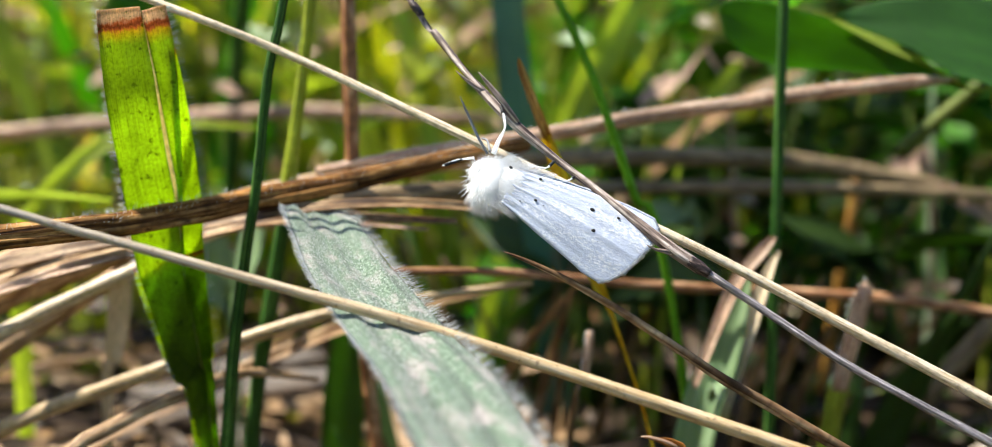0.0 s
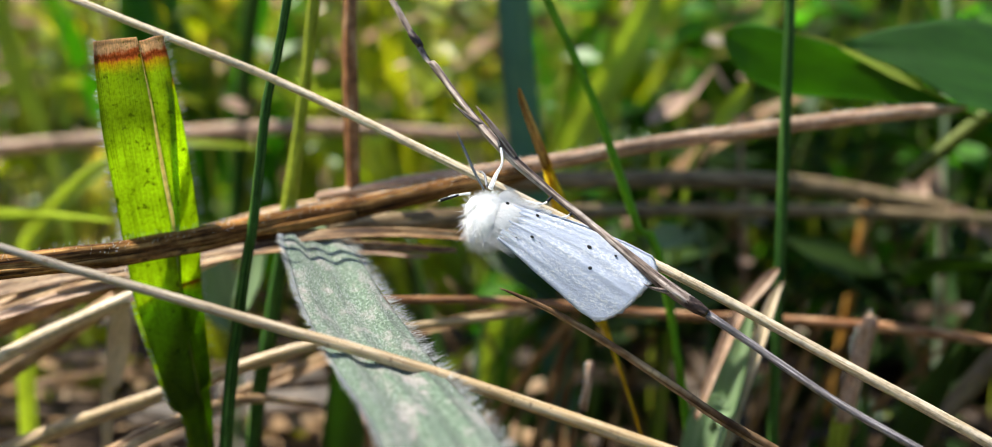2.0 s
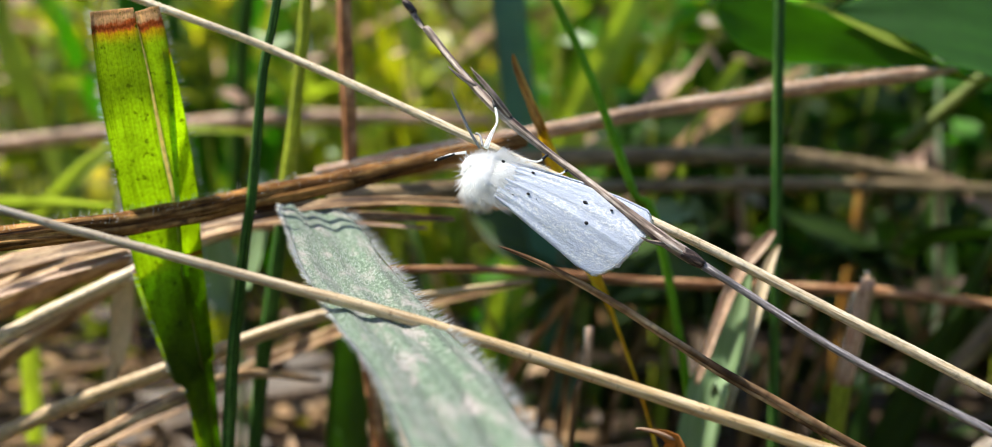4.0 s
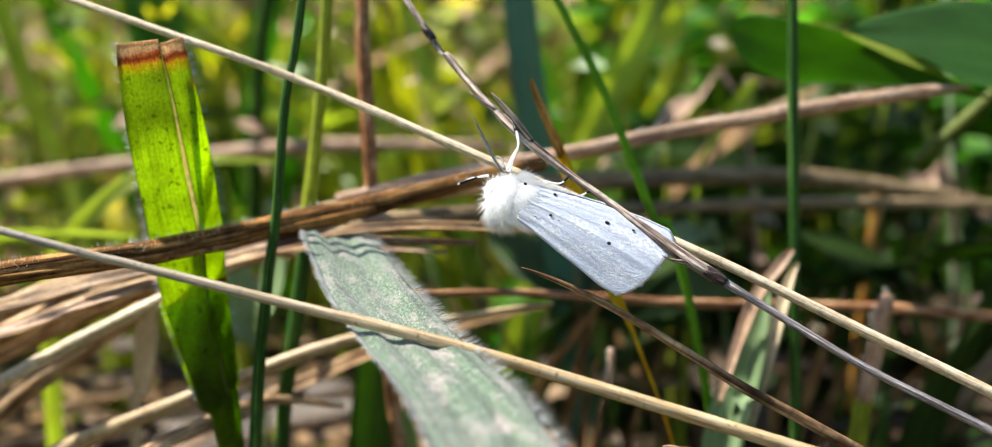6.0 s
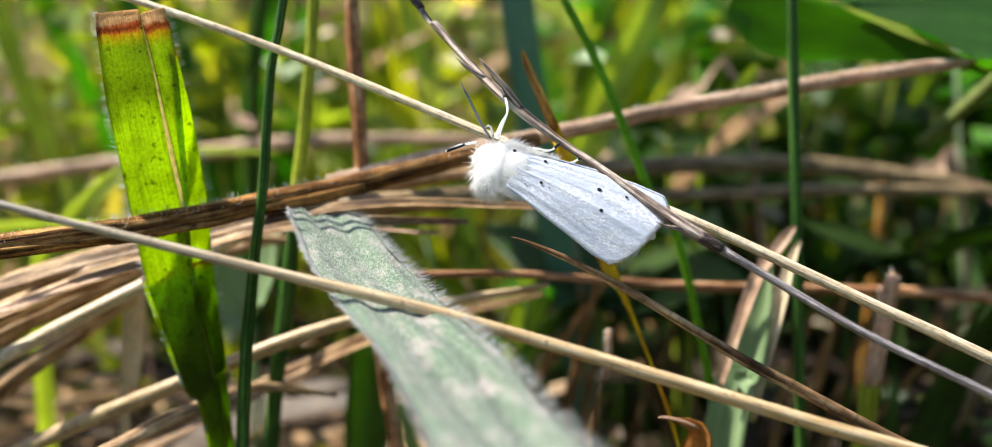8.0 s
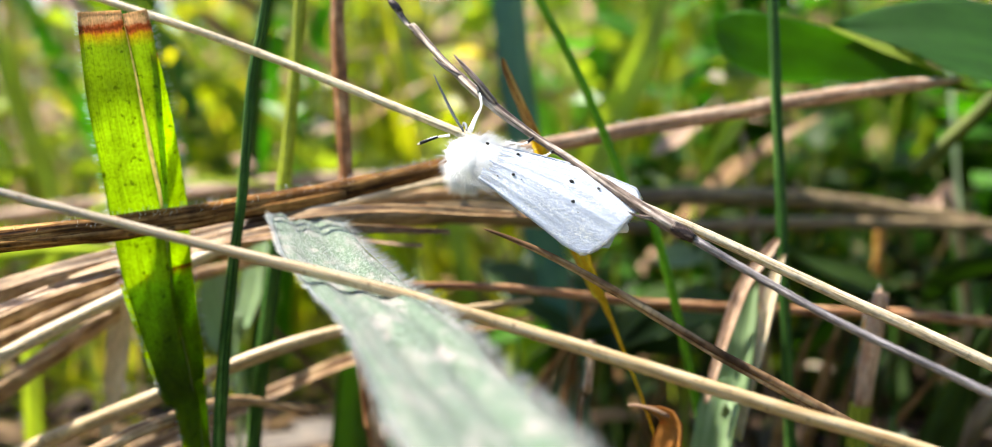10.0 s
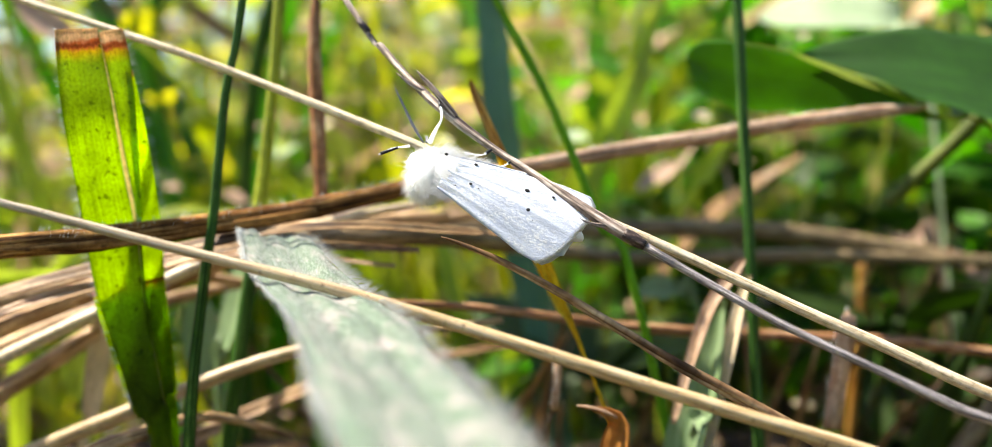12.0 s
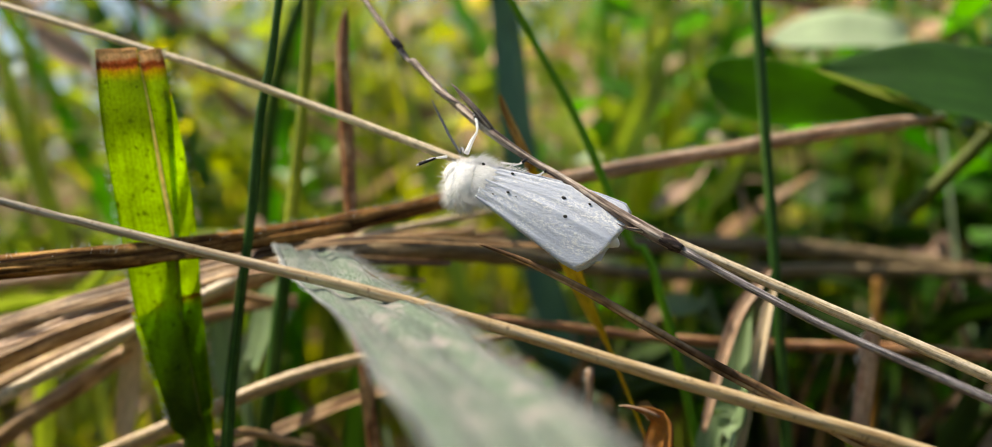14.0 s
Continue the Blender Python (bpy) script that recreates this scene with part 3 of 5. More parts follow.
for tip in ([(0.05, 12.95, 11.14, 0.03), (-0.12, 12.96, 11.36, 0.036), (-0.27, 13.0, 11.54, 0.024), (-0.37, 13.03, 11.66, 0.005)], [(-0.3, 13.2, 11.42, 0.03), (-0.5, 13.2, 11.55, 0.02), (-0.62, 13.2, 11.66, 0.004)], [(1.62, 12.06, 9.95, 0.03), (1.45, 12.03, 9.99, 0.015), (1.36, 12.02, 10.04, 0.003)]):
    geo = Geo()
    tube(geo, tip, 8, 0.06, 0.2)
    part("sheath_tip", geo, WEATHERED, grey)

split = thing("dry_grass", "thin dark brown dry grass blade with a fine pointed tip", "grass blade")
for off, name, sc in ((0.0, "blade", 1.0), (-0.045, "rolled_edge", 0.8)):
    geo = Geo()
    tube(geo, [(x, y - off * 0.5, z + off * k, r * sc) for x, y, z, r, k in ((-0.08, 12.3, 9.88, 0.004, 0.1), (0.06, 12.3, 9.83, 0.016, 0.3), (0.46, 12.28, 9.66, 0.028, 0.6), (1.01, 12.25, 9.36, 0.033, 0.8), (1.68, 12.2, 8.94, 0.038, 1.0), (2.25, 12.12, 8.58, 0.042, 1.2), (2.97, 12.1, 8.17, 0.045, 1.4), (3.62, 12.06, 7.79, 0.05, 1.5), (7.0, 11.9, 5.85, 0.05, 1.5), (13.0, 11.5, 0.3, 0.05, 1.5))], 10, 0.2, 0.15, 4, 0.12)
    part(name, geo, BROWN_DRY if name == "blade" else WARM_STRAW, split)

stem_thing("grass_stalk", "glossy dark green grass stem standing upright", [(-2.2, 14.0, 14.6, 0.055), (-2.62, 14.1, 12.35, 0.048), (-2.82, 14.1, 11.56, 0.053), (-3.01, 14.1, 10.22, 0.058), (-3.21, 14.1, 9.14, 0.066), (-3.49, 14.1, 7.03, 0.078), (-4.1, 14.2, 0.2, 0.1)], GREEN_STEM, ridges=6, ridge=0.08)
# One stem in two colours: the darker lower length stands for its shade.
stem_thing("grass_stalk", "upper length of a grass stem, coloured lime green", [(-2.2, 15.6, 15.5, 0.09), (-2.58, 15.7, 12.27, 0.075), (-2.79, 15.7, 10.82, 0.08), (-2.94, 15.7, 9.9, 0.105), (-3.05, 15.7, 9.4, 0.1)], LIME_STEM, ridges=5, ridge=0.06)
stem_thing("grass_stalk", "lower length of that stem, coloured dark green for shade", [(-2.95, 15.55, 9.6, 0.09), (-3.21, 15.6, 8.26, 0.1), (-3.54, 15.7, 6.35, 0.1), (-4.2, 15.8, 0.2, 0.11)], GREEN_STEM, ridges=6, ridge=0.06)
stem_thing("rusty_stalk", "reddish brown dry stem with a frayed top", [(-2.05, 15.95, 13.05, 0.01), (-2.1, 16.0, 12.8, 0.06), (-2.14, 16.0, 12.26, 0.085), (-2.13, 16.0, 10.62, 0.09), (-2.12, 16.0, 9.33, 0.09), (-1.95, 16.0, 6.9, 0.09), (-1.87, 16.0, 6.09, 0.09), (-1.5, 16.0, 0.2, 0.1)], RUST, "dry stem", ridges=4, ridge=0.12, rough=0.2)
stem_thing("grass_stalk", "thin bright green grass stem behind the moth", [(-0.6, 15.9, 14.6, 0.045), (0.43, 15.9, 12.55, 0.05), (0.97, 15.9, 11.45, 0.055), (1.37, 15.9, 10.42, 0.058), (1.64, 15.9, 9.7, 0.06), (2.1, 15.9, 8.6, 0.06), (3.6, 15.9, 0.2, 0.07)], BRIGHT_STEM, ridges=5, ridge=0.05)
stem_thing("grass_stalk", "slender green grass stem before the broad leaf", [(3.45, 16.2, 15.0, 0.06), (3.5, 16.2, 12.29, 0.068), (3.58, 16.2, 9.32, 0.07), (3.8, 16.2, 0.2, 0.08)], GREEN_STEM, ridges=6, ridge=0.06)
stem_thing("brown_twig", "thin brown dry twig lying level behind", [(-1.6, 14.9, 8.95, 0.05), (-0.07, 15.6, 8.75, 0.055), (2.14, 16.6, 8.3, 0.07), (4.09, 17.2, 8.06, 0.075), (6.87, 17.4, 7.75, 0.08), (14.0, 17.5, 6.5, 0.08)], RUST, "twig", rough=0.2)
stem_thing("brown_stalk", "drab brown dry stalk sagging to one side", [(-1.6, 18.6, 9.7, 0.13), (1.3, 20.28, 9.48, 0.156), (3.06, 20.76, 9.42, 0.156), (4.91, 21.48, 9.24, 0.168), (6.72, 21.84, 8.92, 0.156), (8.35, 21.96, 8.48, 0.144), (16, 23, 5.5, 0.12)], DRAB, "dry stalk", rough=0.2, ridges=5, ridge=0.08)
stem_thing("brown_stalk", "tan dry stalk lying level among the grass", [(-2.4, 15.6, 9.72, 0.15), (-0.59, 16.5, 9.66, 0.15), (1.97, 20.12, 9.01, 0.117), (4.7, 20.83, 8.9, 0.117), (6.54, 21.18, 8.79, 0.105), (15.0, 22.5, 8.2, 0.1)], DRAB, "dry stalk", rough=0.2, ridges=5, ridge=0.08)

# the yellowing spike behind the moth
spike = thing("yellowing_grass", "narrow grass blade, rust brown at its tip and yellow below", "grass blade")
geo = Geo()
blade(geo, [(0.06, 14.7, 11.66, 0.01), (0.1, 14.7, 11.5, 0.045), (0.3, 14.7, 10.99, 0.06), (0.42, 14.7, 10.7, 0.065)], (0.2, -1, 0.2), 4, 0.5, 0.01)
part("tip", geo, TAWNY, spike, "rust brown withered tip")
geo = Geo()
blade(geo, [(0.41, 14.7, 10.72, 0.066), (0.62, 14.7, 10.15, 0.12), (0.85, 14.7, 9.5, 0.12), (1.1, 14.7, 8.82, 0.08), (1.28, 14.7, 8.42, 0.03), (2.0, 14.7, 6.0, 0.015), (3.0, 14.7, 0.2, 0.02)], (-0.5, -0.8, 0.2), 4, 0.4, 0.01)
part("blade", geo, YELLOW_BLADE, spike)


# ---- strap leaf with a scorched, mown end ----
strap = thing("mown_grass", "bright green upright grass leaf with a scorched brown cut end", "leaf")
LEAF_LINE = [(-4.12, 13.32, 12.29, 0.385), (-4.115, 13.33, 12.15, 0.40), (-4.06, 13.41, 11.4, 0.46), (-4.03, 13.72, 10.2, 0.48), (-4.04, 13.99, 9.2, 0.43), (-3.94, 14.3, 7.95, 0.31), (-3.86, 14.55, 6.8, 0.16), (-3.7, 15.0, 0.2, 0.08)]
LEAF_FACE = (0.58, -0.81, 0.1)
leaf_line = smooth_path(LEAF_LINE, 0.1)


def leaf_strip(low, high, top, wave, seed, face=LEAF_FACE, behind=0.0, foot=0.0):
    """The stretch of the leaf between two shares of its half width and two heights; behind: how far it lies at the back."""
    out = []
    for k, q in enumerate(leaf_line):
        t = leaf_line[min(k + 1, len(leaf_line) - 1)][:3] - leaf_line[max(k - 1, 0)][:3]
        t = t / np.linalg.norm(t)
        n = np.array(LEAF_FACE) - t * (np.array(LEAF_FACE) @ t)
        n = n / np.linalg.norm(n)
        side = np.cross(t, n)
        if side[0] < 0:
            side = -side
        lo, hi = low(k), high(k)
        if foot < q[2] < top and k % 2 == 0:
            out.append((*(q[:3] + side * q[3] * (lo + hi) / 2 - n * behind), q[3] * (hi - lo) / 2))
    geo = Geo()
    blade(geo, out, face, 10, 0.06, 0.012, 0.07, wave, seed)
    return geo


rib_at = lambda k: 0.24 + 0.05 * math.sin(k * 0.09) + 0.02 * math.sin(k * 0.31) + 0.0035 * max(0, k - 6)
fold_at = lambda k: max(rib_at(k) + 0.1, 0.98 - 0.026 * max(0, k - 4))
rib_wide = lambda k: 0.008 + 0.045 * max(0.0, math.sin(min(1.0, max(0, k - 5) / 22) * math.pi)) ** 0.6
part("blade_half", leaf_strip(lambda k: -1.0 + min(0.1, 0.004 * k), lambda k: rib_at(k) - rib_wide(k), 12.4, 0.05, 3), STRAP_LEAF, strap)
part("blade_half", leaf_strip(lambda k: rib_at(k) + rib_wide(k), fold_at, 12.34, 0.05, 5), STRAP_LEAF, strap)
part("folded_edge", leaf_strip(lambda k: fold_at(k) - 0.16, lambda k: min(1.03, 0.96 + 0.006 * k), 11.92, 0.04, 6, (0.72, -0.68, 0.1), 0.035), FOLD_LEAF, strap, "edge of the leaf folded along a crease")
part("midrib", leaf_strip(lambda k: rib_at(k) - rib_wide(k), lambda k: rib_at(k) + rib_wide(k), 12.25, 0.0, 23), PALE_RIB, strap, "pale dry crack along the middle")
# Added layer: blocks light from behind, so the foot darkens below a shadow edge.
part("sheath", leaf_strip(lambda k: -0.98, lambda k: 0.98, 9.32, 0.05, 24, (0.5, -0.85, 0.1), 0.05), FOLD_LEAF, strap, "layer added behind the leaf's foot to darken it")
part("keel", leaf_strip(lambda k: -0.06 + 0.1 * math.sin(k * 0.1), lambda k: 0.16 + 0.1 * math.sin(k * 0.1), 10.1, 0.0, 25, (0.5, -0.85, 0.1), 0.09), FOLD_LEAF, strap, "dark keel down the back of the leaf")
line = leaf_line
geo, r = Geo(), random.Random(11)
for side in (-1, 1):
    for _ in range(300):
        k = min(int(r.random() ** 1.2 * 66), len(line) - 2)
        f = r.random()
        q = line[k] * (1 - f) + line[k + 1] * f
        hair(geo, (q[0] + side * q[3] * (0.77 + 0.03 * side), q[1] + side * q[3] * (0.56 + 0.02 * side), q[2]), (side, side * 0.4 + r.uniform(-0.3, 0.3), r.uniform(-0.3, 0.7)), r.uniform(0.05, 0.12), 0.0019)
part("hairs", geo, DOWN, strap, kind="stuff")

# ---- downy grey-green leaf reaching towards the viewer ----
downy = thing("downy_plant", "broad grey-green leaf with silvery hairs and a blunt end", "leaf")
DOWNY = [(-2.45, 14.5, 9.86, 0.3), (-2.3, 14.15, 9.83, 0.40), (-1.95, 13.2, 9.69, 0.455), (-1.67, 12.41, 9.60, 0.49), (-1.18, 11.2, 9.47, 0.505), (-0.645, 10.09, 9.32, 0.525), (-0.23, 9.0, 9.14, 0.55), (0.2, 7.75, 9.03, 0.61), (0.74, 5.85, 8.85, 0.55), (1.3, 3.2, 8.2, 0.48), (1.8, -1.0, 5.0, 0.4), (2.0, -3.0, 0.2, 0.3)]
geo = Geo()
line, length = blade(geo, DOWNY, (0.2, -0.1, 1), 20, 0.14, 0.02, 0.12, 0.05, 8)
lay = len(geo.v) // 2
for i, (x, y, z) in enumerate(geo.v):
    # lengthwise pleats that run out towards the blunt end
    c = (i % lay % 21) / 10 - 1
    lift = 0.03 * math.cos(c * 9.4) * (1 - 0.4 * abs(c)) + 0.012 * noise.noise(Vector((c * 5, y * 1.3, 0.0)))
    geo.v[i] = (x, y, z + lift)
part("blade", geo, GREY_LEAF, downy)
geo, r = Geo(), random.Random(12)
for _ in range(7000):
    k = min(int(r.random() ** 1.25 * 80), len(line) - 2)
    f, c = r.random(), r.choice((-1, 1)) if r.random() < 0.3 else r.uniform(-1, 1)
    q = line[k] * (1 - f) + line[k + 1] * f
    t = line[k + 1] - line[k]
    t = t[:3] / np.linalg.norm(t[:3])
    up = np.array((0.2, -0.1, 1.0))
    up = (up - t * (up @ t)) / np.linalg.norm(up - t * (up @ t))
    s = np.cross(up, -t)
    s = s if s[0] > 0 else -s
    edge = abs(c) > 0.999
    root = q[:3] + s * c * q[3] + up * q[3] * 0.14 * (abs(c) - 0.5) + np.array((0, 0, 0.022 * math.cos(c * 9.4) * (1 - 0.4 * abs(c))))
    way = s * c * (1.0 if edge else 0.25) + np.array((r.uniform(-0.4, 0.4), r.uniform(-0.4, 0.4), r.uniform(0.0, 0.6) if edge else 0.5))
    hair(geo, root, way, r.uniform(0.06, 0.17) * (1.15 if c > 0 else 0.65) if edge else r.uniform(0.02, 0.05), 0.0022 if edge else 0.0015)
part("hairs", geo, DOWN, downy, kind="stuff")


# ---- broad leaf at the side ----
broad = thing("broad_leaved_plant", "large dark green broad leaf folded along its midrib", "leaf")
geo = Geo()
blade(geo, [(2.95, 17.8, 12.1, 0.06), (3.1, 17.7, 12.0, 0.33), (3.4, 17.55, 11.86, 0.48), (3.9, 17.45, 11.7, 0.52), (4.5, 17.4, 11.6, 0.42), (5.1, 17.35, 11.47, 0.29), (5.7, 17.3, 11.28, 0.14), (6.35, 17.2, 11.05, 0.03)], (-0.2, -0.8, -0.5), 10, 0.1, 0.012, 0.2, 0.06, 9)
part("lower_half", geo, BROAD_LEAF, broad, "underside half, lit through")
geo = Geo()
blade(geo, [(4.5, 17.35, 12.03, 0.03), (5.0, 17.35, 11.99, 0.27), (5.55, 17.3, 11.94, 0.5), (6.1, 17.25, 11.83, 0.74), (6.5, 17.22, 11.72, 0.74), (7.1, 17.2, 11.55, 0.86), (8.5, 17.2, 11.2, 0.85), (10.0, 17.1, 10.5, 0.6), (12.0, 17.0, 9.0, 0.3)], (0.1, -0.75, 0.65), 10, 0.08, 0.012, 0.25, 0.08, 10)
part("upper_half", geo, BROAD_LEAF, broad)
geo = Geo()
tube(geo, [(3.6, 17.15, 12.2, 0.006), (4.3, 17.12, 12.05, 0.012), (5.0, 17.1, 11.73, 0.018), (5.63, 17.1, 11.45, 0.02), (6.3, 17.08, 11.06, 0.02), (7.5, 17.1, 10.45, 0.03), (12.0, 17.0, 5.0, 0.06), (13.0, 17.0, 0.2, 0.06)], 8, 0.3, 0.1)
part("midrib", geo, LIME_STEM, broad, "pale green midrib")
# Sunlight on the fold, made as a strip of brighter leaf colour.
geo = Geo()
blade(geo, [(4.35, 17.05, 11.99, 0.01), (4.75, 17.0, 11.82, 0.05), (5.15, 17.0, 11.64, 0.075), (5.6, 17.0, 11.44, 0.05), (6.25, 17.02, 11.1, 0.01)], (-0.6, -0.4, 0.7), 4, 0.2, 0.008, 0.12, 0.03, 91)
part("fold", geo, SUNLIT, broad, "strip along the fold, coloured bright for sunlight")


# ---- mown stubble ----
stub = thing("split_stub", "mown split grass stub with dry lips and green core", "grass stub")
for name, pts, mat in (("dry_lip", [(3.42, 15.5, 9.3, 0.03), (3.3, 15.5, 9.15, 0.09), (2.98, 15.5, 8.72, 0.10), (2.72, 15.5, 8.05, 0.09), (2.52, 15.5, 7.4, 0.06), (2.46, 15.5, 7.2, 0.03)], PINK_STALK), ("dry_lip", [(3.5, 15.6, 9.08, 0.03), (3.4, 15.6, 8.85, 0.08), (3.26, 15.6, 8.3, 0.11), (3.05, 15.6, 7.5, 0.10), (2.85, 15.6, 6.7, 0.09)], PALE_STRAW), ("core", [(3.15, 15.72, 8.75, 0.06), (3.0, 15.72, 8.1, 0.2), (2.82, 15.68, 7.3, 0.26), (2.55, 15.62, 6.5, 0.3), (1.6, 15.6, 0.2, 0.3)], CORE_LEAF)):
    geo = Geo()
    blade(geo, pts, (-0.6, -0.75, 0.25), 6, 0.5, 0.03, 0.15, 0.01, len(name))
    part(name, geo, mat, stub)


def plain_stub(label, pts, mats, seed):
    top = thing("grass_stub", label, "grass stub", "mown stubs")
    cut = 3
    geo = Geo()
    made_stub = tube(geo, pts[:cut], 10, 0.12, 0.15, 4, 0.1, 0.7, True, seed)
    part("dry_end", geo, mats[0], top)
    geo = Geo()
    tube(geo, pts[cut - 1 :], 10, 0.2, 0.1, 4, 0.1, 0.7, True, seed)
    part("stem", geo, mats[1], top)
    down_on(made_stub, top, 160, 0.06, seed)


plain_stub("mown grass stub, pale at the cut end and green below", [(4.88, 16.2, 8.46, 0.07), (4.83, 16.2, 8.3, 0.14), (4.6, 16.2, 6.95, 0.15), (4.5, 16.2, 6.23, 0.13), (3.9, 16.2, 0.2, 0.14)], (PINK_STALK, LIME_STEM), 21)
plain_stub("thin pale dry grass stub with fine hairs", [(1.02, 15.0, 8.16, 0.045), (1.0, 15.0, 7.9, 0.05), (0.95, 15.0, 7.5, 0.05), (0.78, 15.0, 6.7, 0.06), (0.2, 15.0, 0.2, 0.07)], (PINK_STALK, STRAW_DULL), 22)


# ---- straw lying on the left ----
def straw(label, pts, mat, facing=(0.1, -0.6, 0.8), fold=0.3, seed=0):
    top = thing("flattened_straw", label, "dry blade", "flattened straw")
    geo = Geo()
    blade(geo, pts, facing, 6, fold, 0.02, 0.3, 0.03, seed)
    part("blade", geo, mat, top)


def lying(a, b, w):
    a, b = np.array(a, float), np.array(b, float)
    way = b - a
    out = [a - way * 3.4 - np.array((0, 0, 3.0)), a - way * 1.2 - np.array((0, 0, 0.35)), a, b, b + way * 1.0 + np.array((0, 0.2, -0.15)), b + way * 2.2 + np.array((0, 0.8, -0.9))]
    return [(*p, w * k) for p, k in zip(out, (0.7, 1, 1.05, 1, 0.8, 0.4))]


def thick_straw(label, a, b, radius, mat, seed):
    """A fat hollow straw, pressed a little flat, that runs on to the ground."""
    top = thing("dry_straw", label, "dry stem", "flattened straw stems")
    pts = [(x, y, max(z, 0.3), w) for x, y, z, w in lying(a, b, radius)]
    geo = Geo()
    tube(geo, pts, 12, 0.25, 0.12, 5, 0.07, 0.75, True, seed)
    part("stem", geo, mat, top)


thick_straw("pale grey round straw stem lying slanted", (-6.99, 14.6, 7.87), (-4.84, 15.0, 8.89), 0.085, PALE_STRAW, 201)
thick_straw("golden straw stem lying low", (-6.57, 15.0, 6.77), (-4.43, 15.0, 7.61), 0.1, STRAW, 202)
thick_straw("tan straw stem pressed into a bundle", (-6.89, 15.0, 8.8), (-5.76, 15.5, 9.12), 0.13, WARM_STRAW, 203)
thick_straw("beige straw stem pressed into a bundle", (-6.93, 15.2, 8.44), (-4.94, 15.6, 9.18), 0.15, WARM_STRAW, 204)
thick_straw("brown straw stem in the shade of the bundle", (-7.2, 15.9, 8.05), (-5.0, 16.3, 8.9), 0.13, WARM_STRAW, 205)
thick_straw("mauve-brown straw stem in the shade", (-7.35, 15.7, 7.2), (-6.1, 16.1, 8.05), 0.13, WARM_STRAW, 206)
thick_straw("golden brown straw stem lying low", (-4.79, 14.0, 7.23), (-4.15, 14.5, 7.42), 0.085, WARM_STRAW, 207)
straw("pale straw blade pressed flat", lying((-6.11, 14.4, 9.16), (-4.0, 14.3, 9.62), 0.1), STRAW_DULL, seed=31)
straw("tan straw blade pressed flat", lying((-6.23, 14.6, 8.8), (-4.5, 14.5, 9.32), 0.1), STRAW_DULL, seed=32)
straw("bleached straw blade pressed flat", lying((-5.9, 14.2, 8.95), (-4.4, 14.4, 9.35), 0.06), PINK_STALK, seed=33)
straw("dull straw blade lying flat", lying((-5.9, 15.6, 6.2), (-4.0, 16.2, 7.0), 0.13), STRAW_DULL, seed=37)
dead = thing("withered_grass", "pale withered blade hanging among the straw", "dry blade")
geo = Geo()
blade(geo, [(-5.35, 16.3, 8.75, 0.04), (-5.4, 16.3, 8.5, 0.13), (-5.48, 16.3, 7.9, 0.16), (-5.6, 16.3, 7.25, 0.12), (-5.75, 16.3, 6.4, 0.07), (-5.9, 16.3, 0.2, 0.06)], (0.3, -0.9, 0.3), 6, 0.3, 0.012, 0.2, 0.03, 208)
part("blade", geo, PALE_STRAW, dead)
silver = thing("small_herb", "pale silvery green leaf behind the stems", "leaf")
geo = Geo()
blade(geo, [(-3.6, 17.6, 9.4, 0.05), (-3.75, 17.6, 9.1, 0.24), (-3.9, 17.6, 8.5, 0.32), (-4.1, 17.6, 7.9, 0.16), (-4.2, 17.6, 7.5, 0.04), (-4.3, 17.6, 0.2, 0.04)], (-0.4, -0.6, 0.6), 8, 0.2, 0.012, 0.15, 0.03, 209)
part("blade", geo, CORE_LEAF, silver)


# ---- the moth ----
moth = thing("moth", "white furry moth with black wing dots on a stalk", "moth")
# wing coordinates: along the body from the shoulder to the wing's end, and across
SHOULDER = np.array((-0.02, 12.42, 10.46))
ALONG = np.array((0.90, -0.135, -0.40))
ALONG = ALONG / np.linalg.norm(ALONG)
OUT = np.array((-0.10, -0.90, 0.38))
OUT = OUT - ALONG * (OUT @ ALONG)
OUT = OUT / np.linalg.norm(OUT)
DOWNW = np.cross(OUT, ALONG)
if DOWNW[2] > 0:
    DOWNW = -DOWNW


def on_wing(a, d, h=0.0):
    """a along, d downwards across the wing, h off its face."""
    bulge = 0.12 * math.sin(math.pi * min(max((d + 0.45) / 0.9, 0), 1)) * (1 - 0.3 * a / 1.7)
    return SHOULDER + ALONG * a + DOWNW * d + OUT * (h + bulge - 0.10 + 0.08 * a)


def eased(x, table):
    return float(np.interp(x, [k for k, _ in table], [k for _, k in table]))


def wing_edges(u):
    """Upper and lower edge across the wing at the share u of its length."""
    up = eased(u, ((0, -0.28), (0.25, -0.34), (0.5, -0.39), (0.8, -0.41), (1, -0.40)))
    low = eased(u, ((0, 0.12), (0.15, 0.165), (0.4, 0.255), (0.65, 0.335), (0.85, 0.41), (1, 0.43)))
    return up, low


def wing_end(v):
    return eased(v, ((0, 1.50), (0.06, 1.56), (0.15, 1.60), (0.3, 1.58), (0.45, 1.54), (0.65, 1.48), (0.8, 1.42), (0.92, 1.34), (1, 1.25)))


